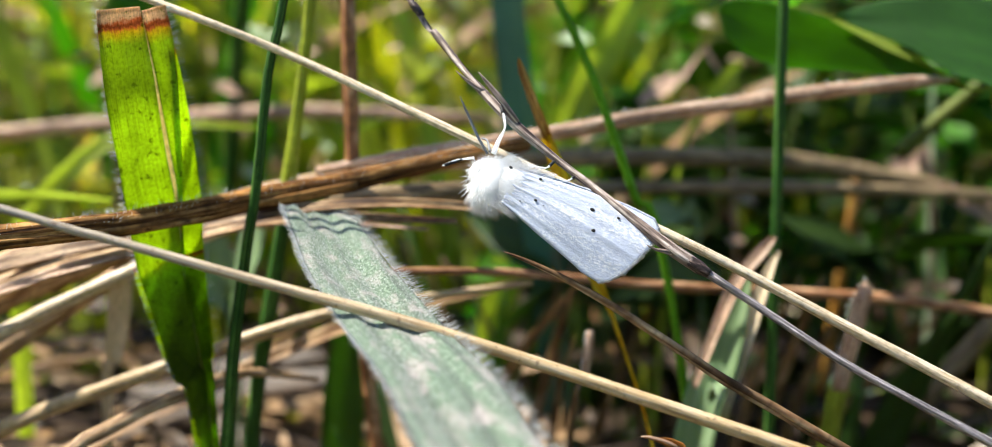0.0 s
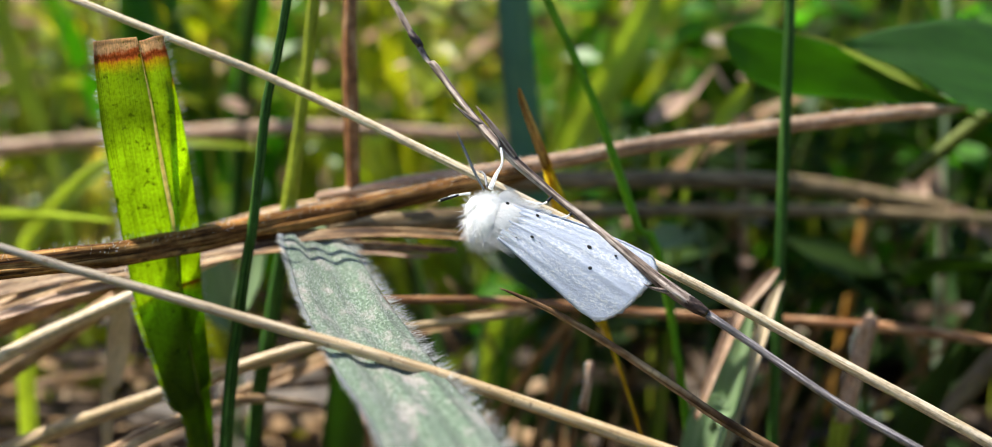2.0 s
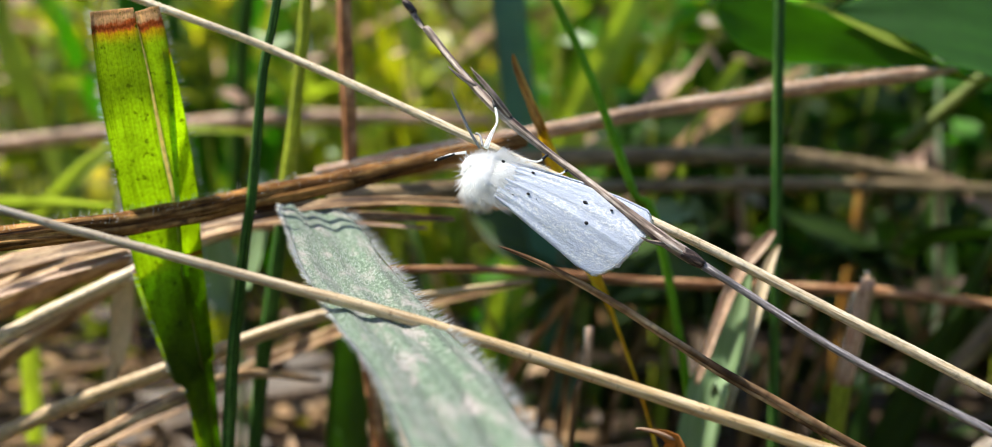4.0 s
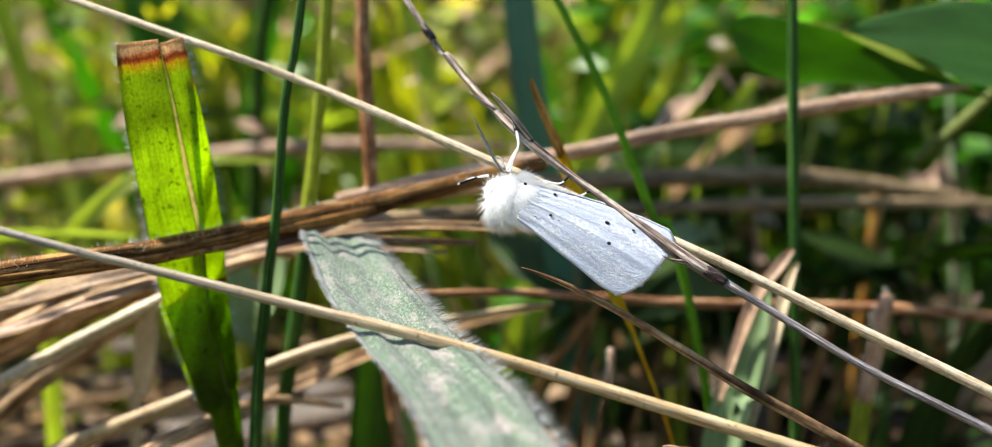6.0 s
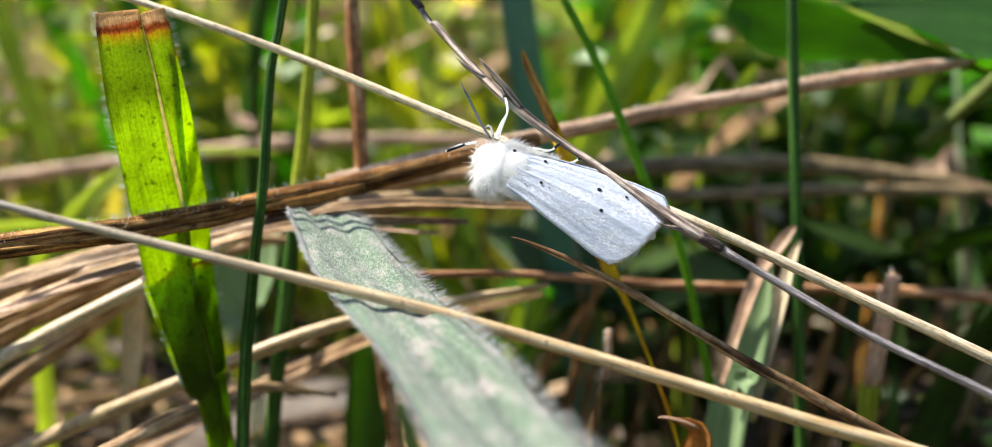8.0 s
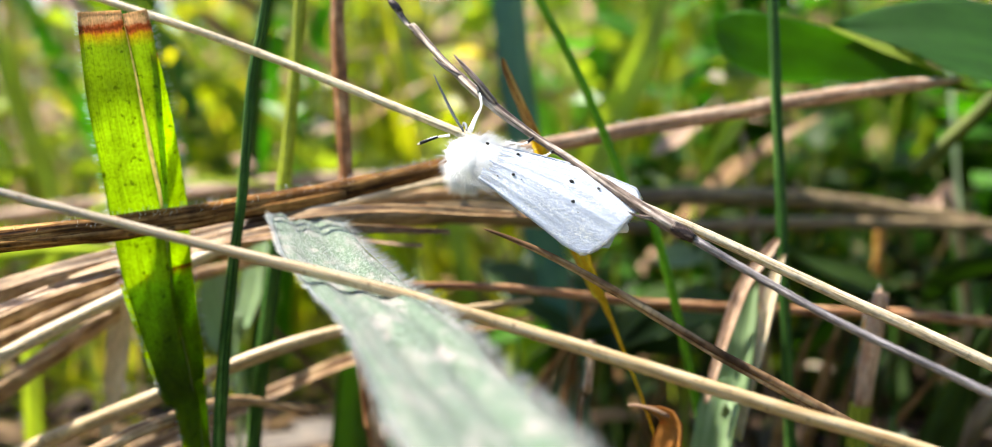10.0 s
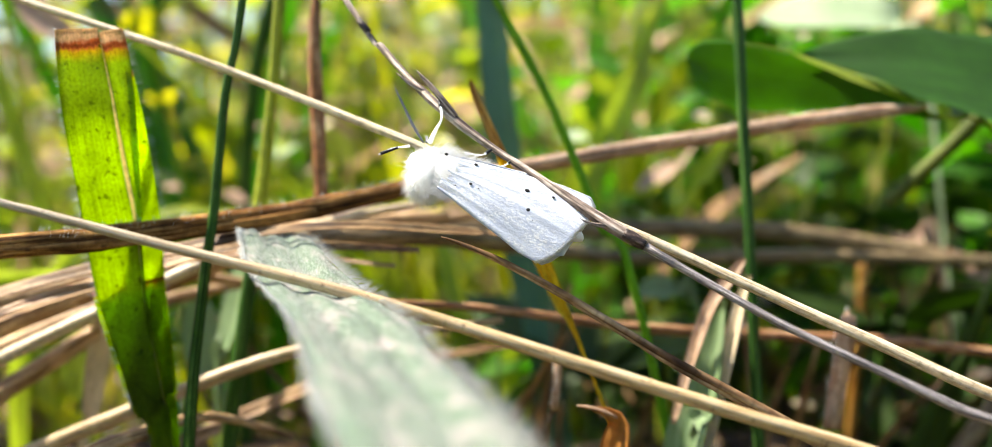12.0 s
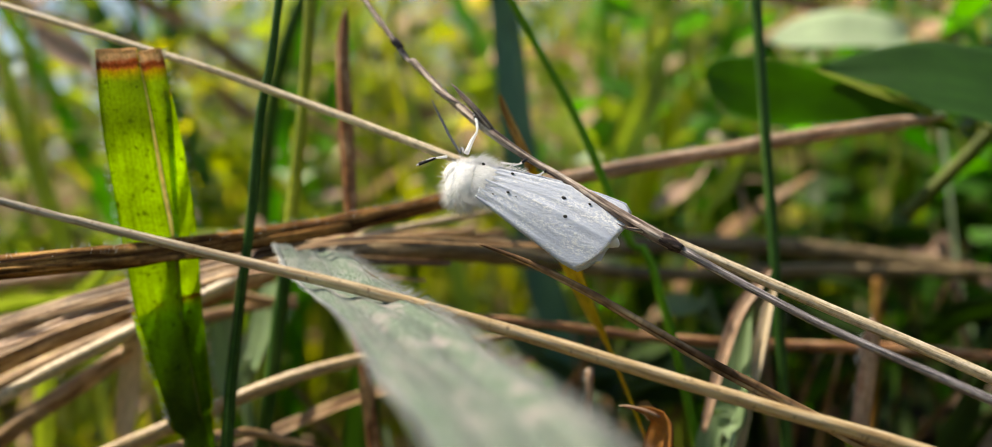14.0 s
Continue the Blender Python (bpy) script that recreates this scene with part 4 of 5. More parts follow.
def wing(name, side, label=""):
    geo = Geo()
    nu, nv = 60, 44
    for layer in (0, 1):
        for i in range(nu + 1):
            for j in range(nv + 1):
                u, v = i / nu, j / nv
                up, low = wing_edges(u)
                d = up + (low - up) * v
                end = wing_end(v)
                a = -0.05 + u * end
                vein = (0.0009 * math.cos(v * 27 - 1.5 * u) + 0.0024 * math.cos(v * 11 + 1.0)) * min(1.0, u * 3) + 0.007 * noise.noise(Vector((u * 3, v * 9 - u * 2, side)))
                for line_v, drift, tall in ((0.05, 0.02, 0.007), (0.15, 0.02, 0.012), (0.29, 0.06, 0.005), (0.44, 0.10, 0.012), (0.63, 0.04, 0.004), (0.8, 0.07, 0.005), (0.965, 0.0, 0.016)):
                    vein += tall * math.exp(-(((v - line_v - drift * u) / 0.026) ** 2)) * (1 - 0.75 * u)
                p = on_wing(a, d, vein - 0.014 * layer)
                if side < 0:
                    p = p - OUT * (0.03 + 0.55 * v) - DOWNW * (0.03 + 0.10 * v)
                geo.v.append(tuple(p))
    lay = (nu + 1) * (nv + 1)
    for i in range(nu):
        for j in range(nv):
            q = [(i, j), (i, j + 1), (i + 1, j + 1), (i + 1, j)]
            ids = [x * (nv + 1) + y for x, y in q]
            uv = [(y * 0.04, x * 0.04) for x, y in q]
            geo.face(tuple(ids), uv)
            geo.face(tuple(lay + k for k in ids[::-1]), uv[::-1])
    ring = [(i, 0) for i in range(nu)] + [(nu, j) for j in range(nv)] + [(i, nv) for i in range(nu, 0, -1)] + [(0, j) for j in range(nv, 0, -1)]
    for p, q in zip(ring, ring[1:] + ring[:1]):
        a, b = p[0] * (nv + 1) + p[1], q[0] * (nv + 1) + q[1]
        geo.face((a, b, lay + b, lay + a), [(0, 0)] * 4)
    return part(name, geo, WING, moth, label)


left_wing = wing("forewing", 1, "satin white wing with black dots")
wing("forewing", -1)

for i, (a, d, r) in enumerate(((0.261, -0.056, 0.016), (0.832, -0.22, 0.021), (0.931, -0.026, 0.021), (1.11, -0.256, 0.013), (0.211, -0.285, 0.016), (-0.12, -0.26, 0.017), (0.12, 0.02, 0.008), (1.02, 0.06, 0.005), (0.36, -0.04, 0.006))):
    geo = Geo()
    ball(geo, on_wing(a, d, 0.008 if a > 0 else 0.045), (ALONG * r * 1.2, DOWNW * r * 0.85, OUT * 0.008), 6, 10, 0.35, i)
    part("dot", geo, BLACK, left_wing)

geo, r = Geo(), random.Random(5)
for _ in range(900):
    v = r.random()
    up, low = wing_edges(1.0)
    p = on_wing(-0.05 + wing_end(v), up + (low - up) * v, r.uniform(-0.012, 0.004))
    hair(geo, p - ALONG * 0.01, ALONG + DOWNW * r.uniform(-0.1, 0.35) * v + OUT * r.uniform(-0.2, 0.2), r.uniform(0.02, 0.05), 0.0045)
part("fringe", geo, WING_EDGE, left_wing, kind="stuff")

geo = Geo()
tail = [on_wing(a, 0.07 + 0.05 * a, -0.2) for a in (0.7, 1.0, 1.2, 1.35, 1.44)]
blade(geo, [(*p, w) for p, w in zip(tail, (0.1, 0.13, 0.14, 0.13, 0.09))], tuple(OUT), 6, 0.15, 0.012, 0.08, 0.02, 8)
part("hindwing", geo, WING_EDGE, moth, "white hindwing tip under the forewing")

THORAX = SHOULDER + ALONG * -0.24 - OUT * 0.145 - DOWNW * 0.025
HEAD = SHOULDER + ALONG * -0.42 - OUT * 0.15 - DOWNW * 0.10
geo = Geo()
ball(geo, THORAX, (ALONG * 0.20, DOWNW * 0.265, OUT * 0.18), 20, 28, 0.10, 1)
part("thorax", geo, FUR_BODY, moth)
geo = Geo()
ball(geo, HEAD, (ALONG * 0.09, DOWNW * 0.11, OUT * 0.11), 10, 14, 0.08, 2)
part("head", geo, FUR_BODY, moth)
geo = Geo()
ball(geo, SHOULDER + ALONG * 0.78 - OUT * 0.22 - DOWNW * 0.05, (ALONG * 0.75, DOWNW * 0.17, OUT * 0.15), 16, 14, 0.05, 3)
part("abdomen", geo, FUR_BODY, moth, "white furry abdomen showing past the wing")


def fur(centre, axes, count, length, seed, limit=1.1):
    geo, r = Geo(), random.Random(seed)
    for _ in range(count):
        n = Vector((r.gauss(0, 1), r.gauss(0, 1), r.gauss(0, 1))).normalized()
        if n.x > limit:
            continue
        root = centre + axes[0] * n.x + axes[1] * n.y + axes[2] * n.z
        out = root - centre
        out = out / np.linalg.norm(out)
        way = out * r.uniform(0.5, 1.1) + ALONG * r.uniform(0.2, 0.9) + DOWNW * r.uniform(-0.15, 0.35)
        if n.z > 0.25:
            if r.random() < 0.72:
                continue
            way = out * r.uniform(0.1, 0.22) + ALONG * r.uniform(-0.1, 0.9) + DOWNW * (n.y + 0.3) * r.uniform(0.3, 1.0)
        hair(geo, root - out * 0.01, way, length * r.uniform(0.5, 1.5), 0.0022, ALONG * 0.2)
    return geo


part("fur", fur(THORAX, (ALONG * 0.195, DOWNW * 0.26, OUT * 0.175), 1700, 0.12, 41), FUR, moth, "long white fur", "stuff")
geo = Geo()
ball(geo, on_wing(-0.04, -0.07, -0.085), (ALONG * 0.26, DOWNW * 0.22, OUT * 0.095), 18, 24, 0.1, 6)
part("shoulder", geo, FUR_BODY, moth)
geo, r = Geo(), random.Random(43)
for _ in range(560):
    a, d = r.uniform(-0.16, 0.08), r.uniform(-0.3, 0.2)
    hair(geo, on_wing(a, d, r.uniform(-0.015, 0.008) - 0.1 * max(0.0, a)), ALONG + DOWNW * (0.5 * d + r.uniform(-0.2, 0.2)) + OUT * r.uniform(0.0, 0.08), r.uniform(0.06, 0.19), 0.0028, -OUT * 0.06)
for _ in range(560):
    a = r.uniform(-0.25, 0.3)
    hair(geo, on_wing(a, -0.30 - 0.12 * max(0.0, a) + r.uniform(-0.04, 0.05), r.uniform(-0.15, 0.0)), ALONG * r.uniform(0.2, 0.9) - DOWNW + OUT * r.uniform(-0.3, 0.4), r.uniform(0.06, 0.13) * (1 - a), 0.0024, ALONG * 0.2)
for _ in range(500):
    n = Vector((r.uniform(-0.6, 0.9), r.uniform(-1, 1), r.uniform(-0.5, 0.45))).normalized()
    root = THORAX + ALONG * 0.22 * n.x + DOWNW * 0.26 * n.y + OUT * 0.17 * n.z
    out = (root - THORAX) / np.linalg.norm(root - THORAX)
    hair(geo, root, out + ALONG * r.uniform(-0.2, 0.9) + DOWNW * r.uniform(-0.2, 0.6), r.uniform(0.08, 0.15), 0.0028, DOWNW * 0.15)
part("shoulder_fur", geo, FUR, moth, "long white fur over the wing roots", "stuff")
part("head_fur", fur(HEAD, (ALONG * 0.09, DOWNW * 0.11, OUT * 0.11), 800, 0.08, 42), FUR, moth, "short white fur", "stuff")


def leg(name, pts, bands):
    top = None
    geo = Geo()
    made_leg = tube(geo, pts, 8, 0.03, 0.1)
    top = part(name, geo, FUR, moth)
    for k, (a, b) in enumerate(bands):
        geo = Geo()
        tube(geo, [(*a, 0.019), (*b, 0.015)], 8, 0.03, 0.1)
        part("dark_band", geo, BLACK, top, "black-scaled foot")
    geo = Geo()
    rr = random.Random(len(pts) + int(100 * abs(pts[0][0])))
    line, fr = made_leg
    for _ in range(60):
        k = rr.randrange(len(line) - 1)
        a = rr.uniform(0, 6.28)
        out = fr[k][1] * math.cos(a) + fr[k][2] * math.sin(a)
        hair(geo, line[k][:3] + out * line[k][3] * 0.9, out + fr[k][0] * 2, 0.022, 0.002)
    part("leg_fur", geo, FUR, top, kind="stuff")


leg("foreleg", [(-0.2, 12.6, 10.86, 0.027), (-0.145, 12.68, 10.99, 0.02), (-0.09, 12.73, 11.09, 0.011), (-0.085, 12.78, 11.15, 0.014), (-0.1, 12.85, 11.23, 0.012), (-0.13, 12.95, 11.31, 0.008)], [((-0.106, 12.87, 11.245), (-0.13, 12.95, 11.31))])
leg("foreleg", [(-0.4, 12.5, 10.83, 0.014), (-0.58, 12.46, 10.81, 0.009), (-0.73, 12.45, 10.75, 0.004)], [((-0.705, 12.45, 10.762), (-0.52, 12.473, 10.82))])
leg("midleg", [(0.16, 12.62, 10.74, 0.012), (0.33, 12.6, 10.71, 0.01), (0.40, 12.64, 10.735, 0.008), (0.44, 12.7, 10.765, 0.005)], [((0.385, 12.63, 10.728), (0.44, 12.7, 10.765))])
leg("hindleg", [(0.47, 12.55, 10.57, 0.012), (0.58, 12.54, 10.59, 0.01), (0.65, 12.55, 10.635, 0.008)], [((0.625, 12.545, 10.615), (0.65, 12.55, 10.635))])

for name, pts in (("antenna", [(-0.26, 12.55, 10.86, 0.011), (-0.37, 12.58, 11.05, 0.015), (-0.46, 12.6, 11.25, 0.013), (-0.51, 12.6, 11.36, 0.009), (-0.55, 12.6, 11.46, 0.003)]), ("antenna", [(-0.24, 12.7, 10.87, 0.014), (-0.27, 12.95, 10.93, 0.013), (-0.31, 13.2, 10.92, 0.01), (-0.35, 13.4, 10.88, 0.004)])):
    geo = Geo()
    line, fr = tube(geo, pts, 8, 0.02, 0.05)
    feeler = part(name, geo, ANTENNA, moth, "grey comb-like feeler")
    geo = Geo()
    for k in range(2, len(line) - 1):
        for s in (-1, 1):
            hair(geo, line[k][:3], fr[k][1] * s + fr[k][0] * 0.7, 0.045 * line[k][3] / 0.014, 0.0022)
    part("comb", geo, ANTENNA, feeler, kind="stuff")


# ---- background: plants with blades of their own, then the countless rest ----
def curved_blade(geo, root, height, lean, heading, width, droop, seed, across=4, step=0.8):
    x, y, z = root
    pts = []
    for k in range(6):
        u = k / 5
        off = lean * (u**1.6)
        pts.append((x + math.cos(heading) * off, y + math.sin(heading) * off, z + height * (u - droop * u**3), width * (0.6 + 1.2 * u - 1.75 * u**2.2) + 0.01))
    face = (math.cos(heading + 1.9), math.sin(heading + 1.9), 0.5)
    blade(geo, pts, face, across, 0.35, 0.012, step, 0.03, seed)


def grass_plant(label, seed, count, height, width, spread=1.2, mat=None):
    r = random.Random(seed)
    top = thing("grass_plant", label, "grass", "background grass")
    for k in range(count):
        geo = Geo()
        curved_blade(geo, (r.uniform(-spread, spread), r.uniform(-spread, spread), -0.3), height * r.uniform(0.6, 1.15), height * r.uniform(0.05, 0.5), r.uniform(0, 6.28), width * r.uniform(0.7, 1.3), r.uniform(0.0, 0.35), seed * 50 + k)
        part("blade", geo, mat or MEADOW, top)
    return top


plants = [grass_plant("lush green grass plant with arching blades", 1, 7, 22, 0.3), grass_plant("lush green grass plant with upright blades", 2, 6, 27, 0.36, mat=LUSH), grass_plant("green grass plant with narrow blades", 3, 8, 17, 0.2)]
r = random.Random(99)
spots = []
while len(spots) < 46:
    y = 28 + 40 * r.random() ** 1.2
    x = r.uniform(-0.5, 0.5) * (y + 6)
    if x > 0.07 * (y + 6) and y < 34 and r.random() < 0.8:
        continue
    if all(math.hypot(x - a, y - b) > 2.7 for a, b in spots):
        spots.append((x, y))
for k, (x, y) in enumerate(spots):
    m = pose(x * 0.01, y * 0.01, 0, 0, 0, r.uniform(0, 360))
    if k > 2 and k % 2 and x < -0.3 * (y + 6):
        continue
    if k < 3:
        plants[k].matrix_basis = m
    else:
        copy_thing(plants[k % 3], m)

geo = Geo()
q = random.Random(95)
for k in range(7500):
    a, d = q.uniform(0, 6.283), 17 + 330 * q.random() ** 1.6
    x, y = math.cos(a) * d, 6 + math.sin(a) * d
    if y > 12 and abs(x) < 0.52 * (y + 7):
        continue
    tall = 1 + d / 150
    curved_blade(geo, (x, y, -0.3), q.uniform(7, 16) * tall, q.uniform(1, 9) * tall, q.uniform(0, 6.28), q.uniform(0.15, 0.45) * tall, q.uniform(0, 0.4), k, 2, 4.0 * tall)
tagged(part("surrounding_grass", geo, MEADOW, kind="stuff"), "green meadow grass growing all around", "grass")

def leaf_meshes(mat, seed):
    """Eight leaves a centimetre long that point along x, for sharing."""
    out = []
    for k in range(8):
        q, geo = random.Random(seed * 10 + k), Geo()
        wide, sag = q.uniform(0.22, 0.36), q.uniform(-0.25, 0.1)
        blade(geo, [(0, 0, 0, 0.02), (0.25, 0.01, 0.05, wide * 0.75), (0.55, 0.0, 0.06 + sag * 0.3, wide), (0.85, -0.02, sag * 0.7, wide * 0.45), (1.0, -0.03, sag, 0.02)], (0.1, 0.0, 1), 4, 0.25, 0.012, 0.2, 0.03, seed + k)
        out.append(geo.mesh("leaf", mat))
    return out


def herb_patch(name, label, mat, count, seed, ys, zs, size, xs=(-0.5, 0.5), each=6):
    """Herbs of a few leaning stems, each with leaves of its own."""
    q, meshes = random.Random(seed), leaf_meshes(mat, seed)
    for k in range(count // each):
        y = q.uniform(*ys)
        x = q.uniform(*xs) * (y + 6)
        low, high = (v * (0.6 + y / 60) for v in zs)
        lean, turn = q.uniform(0.05, 0.3), q.uniform(0, 6.283)
        reach = low + (high - low) * q.uniform(0.45, 1.0)
        at = lambda z: np.array((math.cos(turn) * lean * (z - reach * 0.6), math.sin(turn) * lean * (z - reach * 0.6), z))
        top = thing(name, label, "herb", name.replace("_", " ") + "s")
        top.location = (x * 0.01, y * 0.01, 0)
        geo = Geo()
        tube(geo, [(*at(z), w) for z, w in ((-0.2, 0.05), (reach * 0.5, 0.045), (reach, 0.02))], 5, 2.5, 0.05)
        part("stem", geo, LIME_STEM if mat is not DEEP_LEAF else OLIVE_STEM, top)
        for i in range(each):
            ob = part("leaf", meshes[q.randrange(8)], mat, top)
            z = reach if i == 0 else q.uniform(low, reach)
            ob.matrix_basis = Matrix.LocRotScale(Vector(at(z)) * 0.01, Euler((q.uniform(-0.6, 0.6), q.uniform(-0.7, 0.5), q.uniform(0, 6.283))), Vector((1, 1, 1)) * size * q.uniform(0.7, 1.6))


def leaf_scatter(name, label, mat, count, seed, ys, zs, size, xs=(-0.5, 0.5)):
    q, geo = random.Random(seed), Geo()
    for k in range(count):
        y = q.uniform(*ys)
        x = q.uniform(*xs) * (y + 6)
        z, a, l = q.uniform(*zs) * (0.6 + y / 60), q.uniform(0, 6.28), size * q.uniform(0.6, 1.5)
        t = q.uniform(-0.5, 0.5)
        end = (x + math.cos(a) * l, y + math.sin(a) * l, z + t * l)
        mid = tuple((u + v) / 2 for u, v in zip((x, y, z + 0.15 * l), end))
        blade(geo, [(x, y, z, 0.02), (*mid, l * 0.3), (*end, 0.02)], (q.uniform(-0.5, 0.5), q.uniform(-1, 0), 1), 4, 0.25, 0.01, l * 0.25, 0.02, k)
    tagged(part(name, geo, mat, kind="stuff"), label, "leaves")


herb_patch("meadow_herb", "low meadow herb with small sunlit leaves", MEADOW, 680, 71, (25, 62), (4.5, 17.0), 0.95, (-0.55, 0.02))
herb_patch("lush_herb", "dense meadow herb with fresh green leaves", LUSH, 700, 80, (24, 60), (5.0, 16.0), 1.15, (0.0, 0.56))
# The next two patches get sunlight and glints from their pale leaf colours.
herb_patch("tall_sunlit_herb", "taller meadow herb with leaves coloured bright for sunlight", SUNLIT, 500, 76, (27, 60), (8.0, 16.5), 0.95, (-0.5, 0.14))
herb_patch("silvery_herb", "meadow herb with pale leaves standing for sun glints", PALE_LEAF, 300, 77, (24, 60), (6.0, 17.0), 0.62, (-0.55, 0.2), 5)
herb_patch("fresh_herb", "fresh green meadow herb in half shade", LUSH, 150, 86, (25, 40), (4.0, 10.0), 1.3, (0.08, 0.58))
herb_patch("pinkish_herb", "withering meadow herb with pinkish white leaves", PETAL, 90, 87, (22, 48), (5.0, 13.0), 0.75, (-0.55, -0.05), 5)
# These herbs look shaded through their dark leaf colours.
herb_patch("dark_herb", "low meadow herb with leaves coloured dark for shade", DARK_BLADE, 60, 72, (21, 36), (1.0, 6.0), 1.4, (-0.15, 0.55))
herb_patch("shaded_herb", "taller meadow herb with leaves coloured deep green for shade", DEEP_LEAF, 96, 74, (21, 34), (4.0, 9.8), 2.0, (0.03, 0.56))
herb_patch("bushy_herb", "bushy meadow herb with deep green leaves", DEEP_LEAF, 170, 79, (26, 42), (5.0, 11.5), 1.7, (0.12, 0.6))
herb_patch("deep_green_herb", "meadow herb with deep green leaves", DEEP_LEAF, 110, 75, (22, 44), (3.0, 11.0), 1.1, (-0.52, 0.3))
leaf_scatter("withered_herb_leaves", "small withered pinkish leaves among the grass", PETAL, 170, 73, (23, 50), (3.0, 12.0), 0.45)
leaf_scatter("bleached_leaf_bits", "bleached bits of dead leaf caught in the grass", PALE_STRAW, 120, 78, (24, 55), (4.0, 13.0), 0.4, (-0.55, 0.2))

geo = Geo()
for k in range(550):
    y = 17.5 + 26 * r.random()
    x = r.uniform(-0.52, 0.52) * (y + 6)
    if y < (38 if x > -1 else 24):
        continue
    curved_blade(geo, (x, y, -0.3), r.uniform(3.5, 8.5), r.uniform(0.5, 5), r.uniform(0, 6.28), r.uniform(0.1, 0.3), r.uniform(0, 0.5), k, 2, 1.5)
tagged(part("low_grass", geo, MEADOW, kind="stuff"), "short dense green grass near the soil", "grass")

geo = Geo()
for k in range(1900):
    y = 70 + 330 * r.random() ** 1.3
    x = r.uniform(-0.7, 0.7) * (y + 20)
    low = 0.42 if x < -0.27 * (y + 20) else 1.0  # the grass is shorter to one side, where the sky shows
    curved_blade(geo, (x, y, -0.3), (10 + 0.27 * y) * r.uniform(0.6, 1.35) * low, r.uniform(1, 16), r.uniform(0, 6.28), r.uniform(0.2, 0.6), r.uniform(0, 0.4), k, 2, 5.0)
tagged(part("meadow_grass", geo, MEADOW, kind="stuff"), "tall blurred green meadow grass", "grass")


def lone_blade(name, label, pts, mat, facing=(0.2, -1, 0.3), fold=0.3, category="grass blade", seed=0):
    top = thing(name, label, category)
    geo = Geo()
    blade(geo, pts, facing, 6, fold, 0.015, 0.4, 0.03, seed)
    part("blade", geo, mat, top)


lone_blade("broad_grass", "broad dark bluish green grass blade standing behind the moth", [(-0.33, 21.76, 14.97, 0.18), (-0.16, 21.76, 13.34, 0.31), (-0.04, 21.64, 11.46, 0.34), (0.25, 21.53, 9.12, 0.35), (0.66, 21.41, 7.02, 0.34), (1.3, 21.2, 0.2, 0.2)], BLUE_BLADE, facing=(-0.5, -0.8, 0.24), seed=51)
lone_blade("tall_grass", "yellow-green grass blade leaning behind, coloured bright for sunlight", [(2.9, 24.2, 13.6, 0.1), (2.29, 24, 11.92, 0.3), (1.12, 24, 9.57, 0.36), (-0.4, 23.5, 5.5, 0.35), (-1.5, 23, 0.2, 0.25)], SUNLIT, seed=52)
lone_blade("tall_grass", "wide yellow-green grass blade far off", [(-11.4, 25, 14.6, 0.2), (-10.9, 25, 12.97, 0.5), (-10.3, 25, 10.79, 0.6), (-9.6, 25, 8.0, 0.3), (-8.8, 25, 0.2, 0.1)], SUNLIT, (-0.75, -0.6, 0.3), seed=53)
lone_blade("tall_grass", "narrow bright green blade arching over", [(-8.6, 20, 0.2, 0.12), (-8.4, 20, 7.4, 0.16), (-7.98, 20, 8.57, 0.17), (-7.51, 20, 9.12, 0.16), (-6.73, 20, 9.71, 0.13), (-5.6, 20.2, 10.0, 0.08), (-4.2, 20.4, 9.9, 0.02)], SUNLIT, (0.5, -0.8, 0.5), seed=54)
lone_blade("tall_grass", "fresh green grass blade behind the leaf's foot", [(-2.3, 17.8, 8.6, 0.03), (-2.4, 17.9, 7.8, 0.2), (-2.52, 18.0, 6.75, 0.3), (-2.66, 18.0, 5.21, 0.33), (-2.9, 18.0, 0.2, 0.25)], SHADE_BLADE, seed=55)
lone_blade("small_herb", "small pale silvery green leaf", [(-4.9, 19, 8.75, 0.05), (-4.85, 19, 8.3, 0.3), (-4.75, 19, 7.7, 0.34), (-4.65, 19, 7.2, 0.2), (-4.5, 19, 6.6, 0.05), (-4.3, 19, 0.2, 0.04)], CORE_LEAF, (0.1, -0.8, 0.6), category="leaf", seed=56)
lone_blade("small_herb", "small round pale green leaf catching the light", [(2.25, 20.8, 8.3, 0.05), (2.45, 20.8, 8.38, 0.22), (2.75, 20.85, 8.4, 0.26), (3.0, 20.9, 8.35, 0.12), (3.3, 21.0, 8.0, 0.03), (3.8, 21.0, 0.2, 0.03)], CORE_LEAF, (0.1, -0.7, 0.7), category="leaf", seed=57)
lone_blade("withered_herb", "pinkish white withered leaf high in the grass", [(-8.89, 21.5, 13.94, 0.05), (-8.55, 21.5, 13.68, 0.22), (-8.14, 21.5, 13.37, 0.26), (-7.8, 21.5, 13.06, 0.1), (-7.30, 21.7, 11.56, 0.03), (-7.20, 22.0, 0.2, 0.04)], PETAL, (-0.5, -0.6, 0.6), category="leaf", seed=66)
lone_blade("withered_herb", "tan withered leaf hanging in the green herbs", [(6.98, 22.5, 9.05, 0.08), (7.39, 22.5, 8.91, 0.2), (7.81, 22.5, 8.72, 0.07), (8.61, 22.8, 0.2, 0.04)], PETAL, (0.0, -0.7, 0.7), category="leaf", seed=64)
stem_thing("orange_stem", "thin orange-brown dry stem standing in the shade", [(6.55, 23.0, 8.65, 0.09), (6.5, 23.0, 7.67, 0.1), (6.4, 23.0, 6.8, 0.1), (5.80, 23.0, 0.2, 0.1)], TAWNY, "dry stem", rough=0.2)
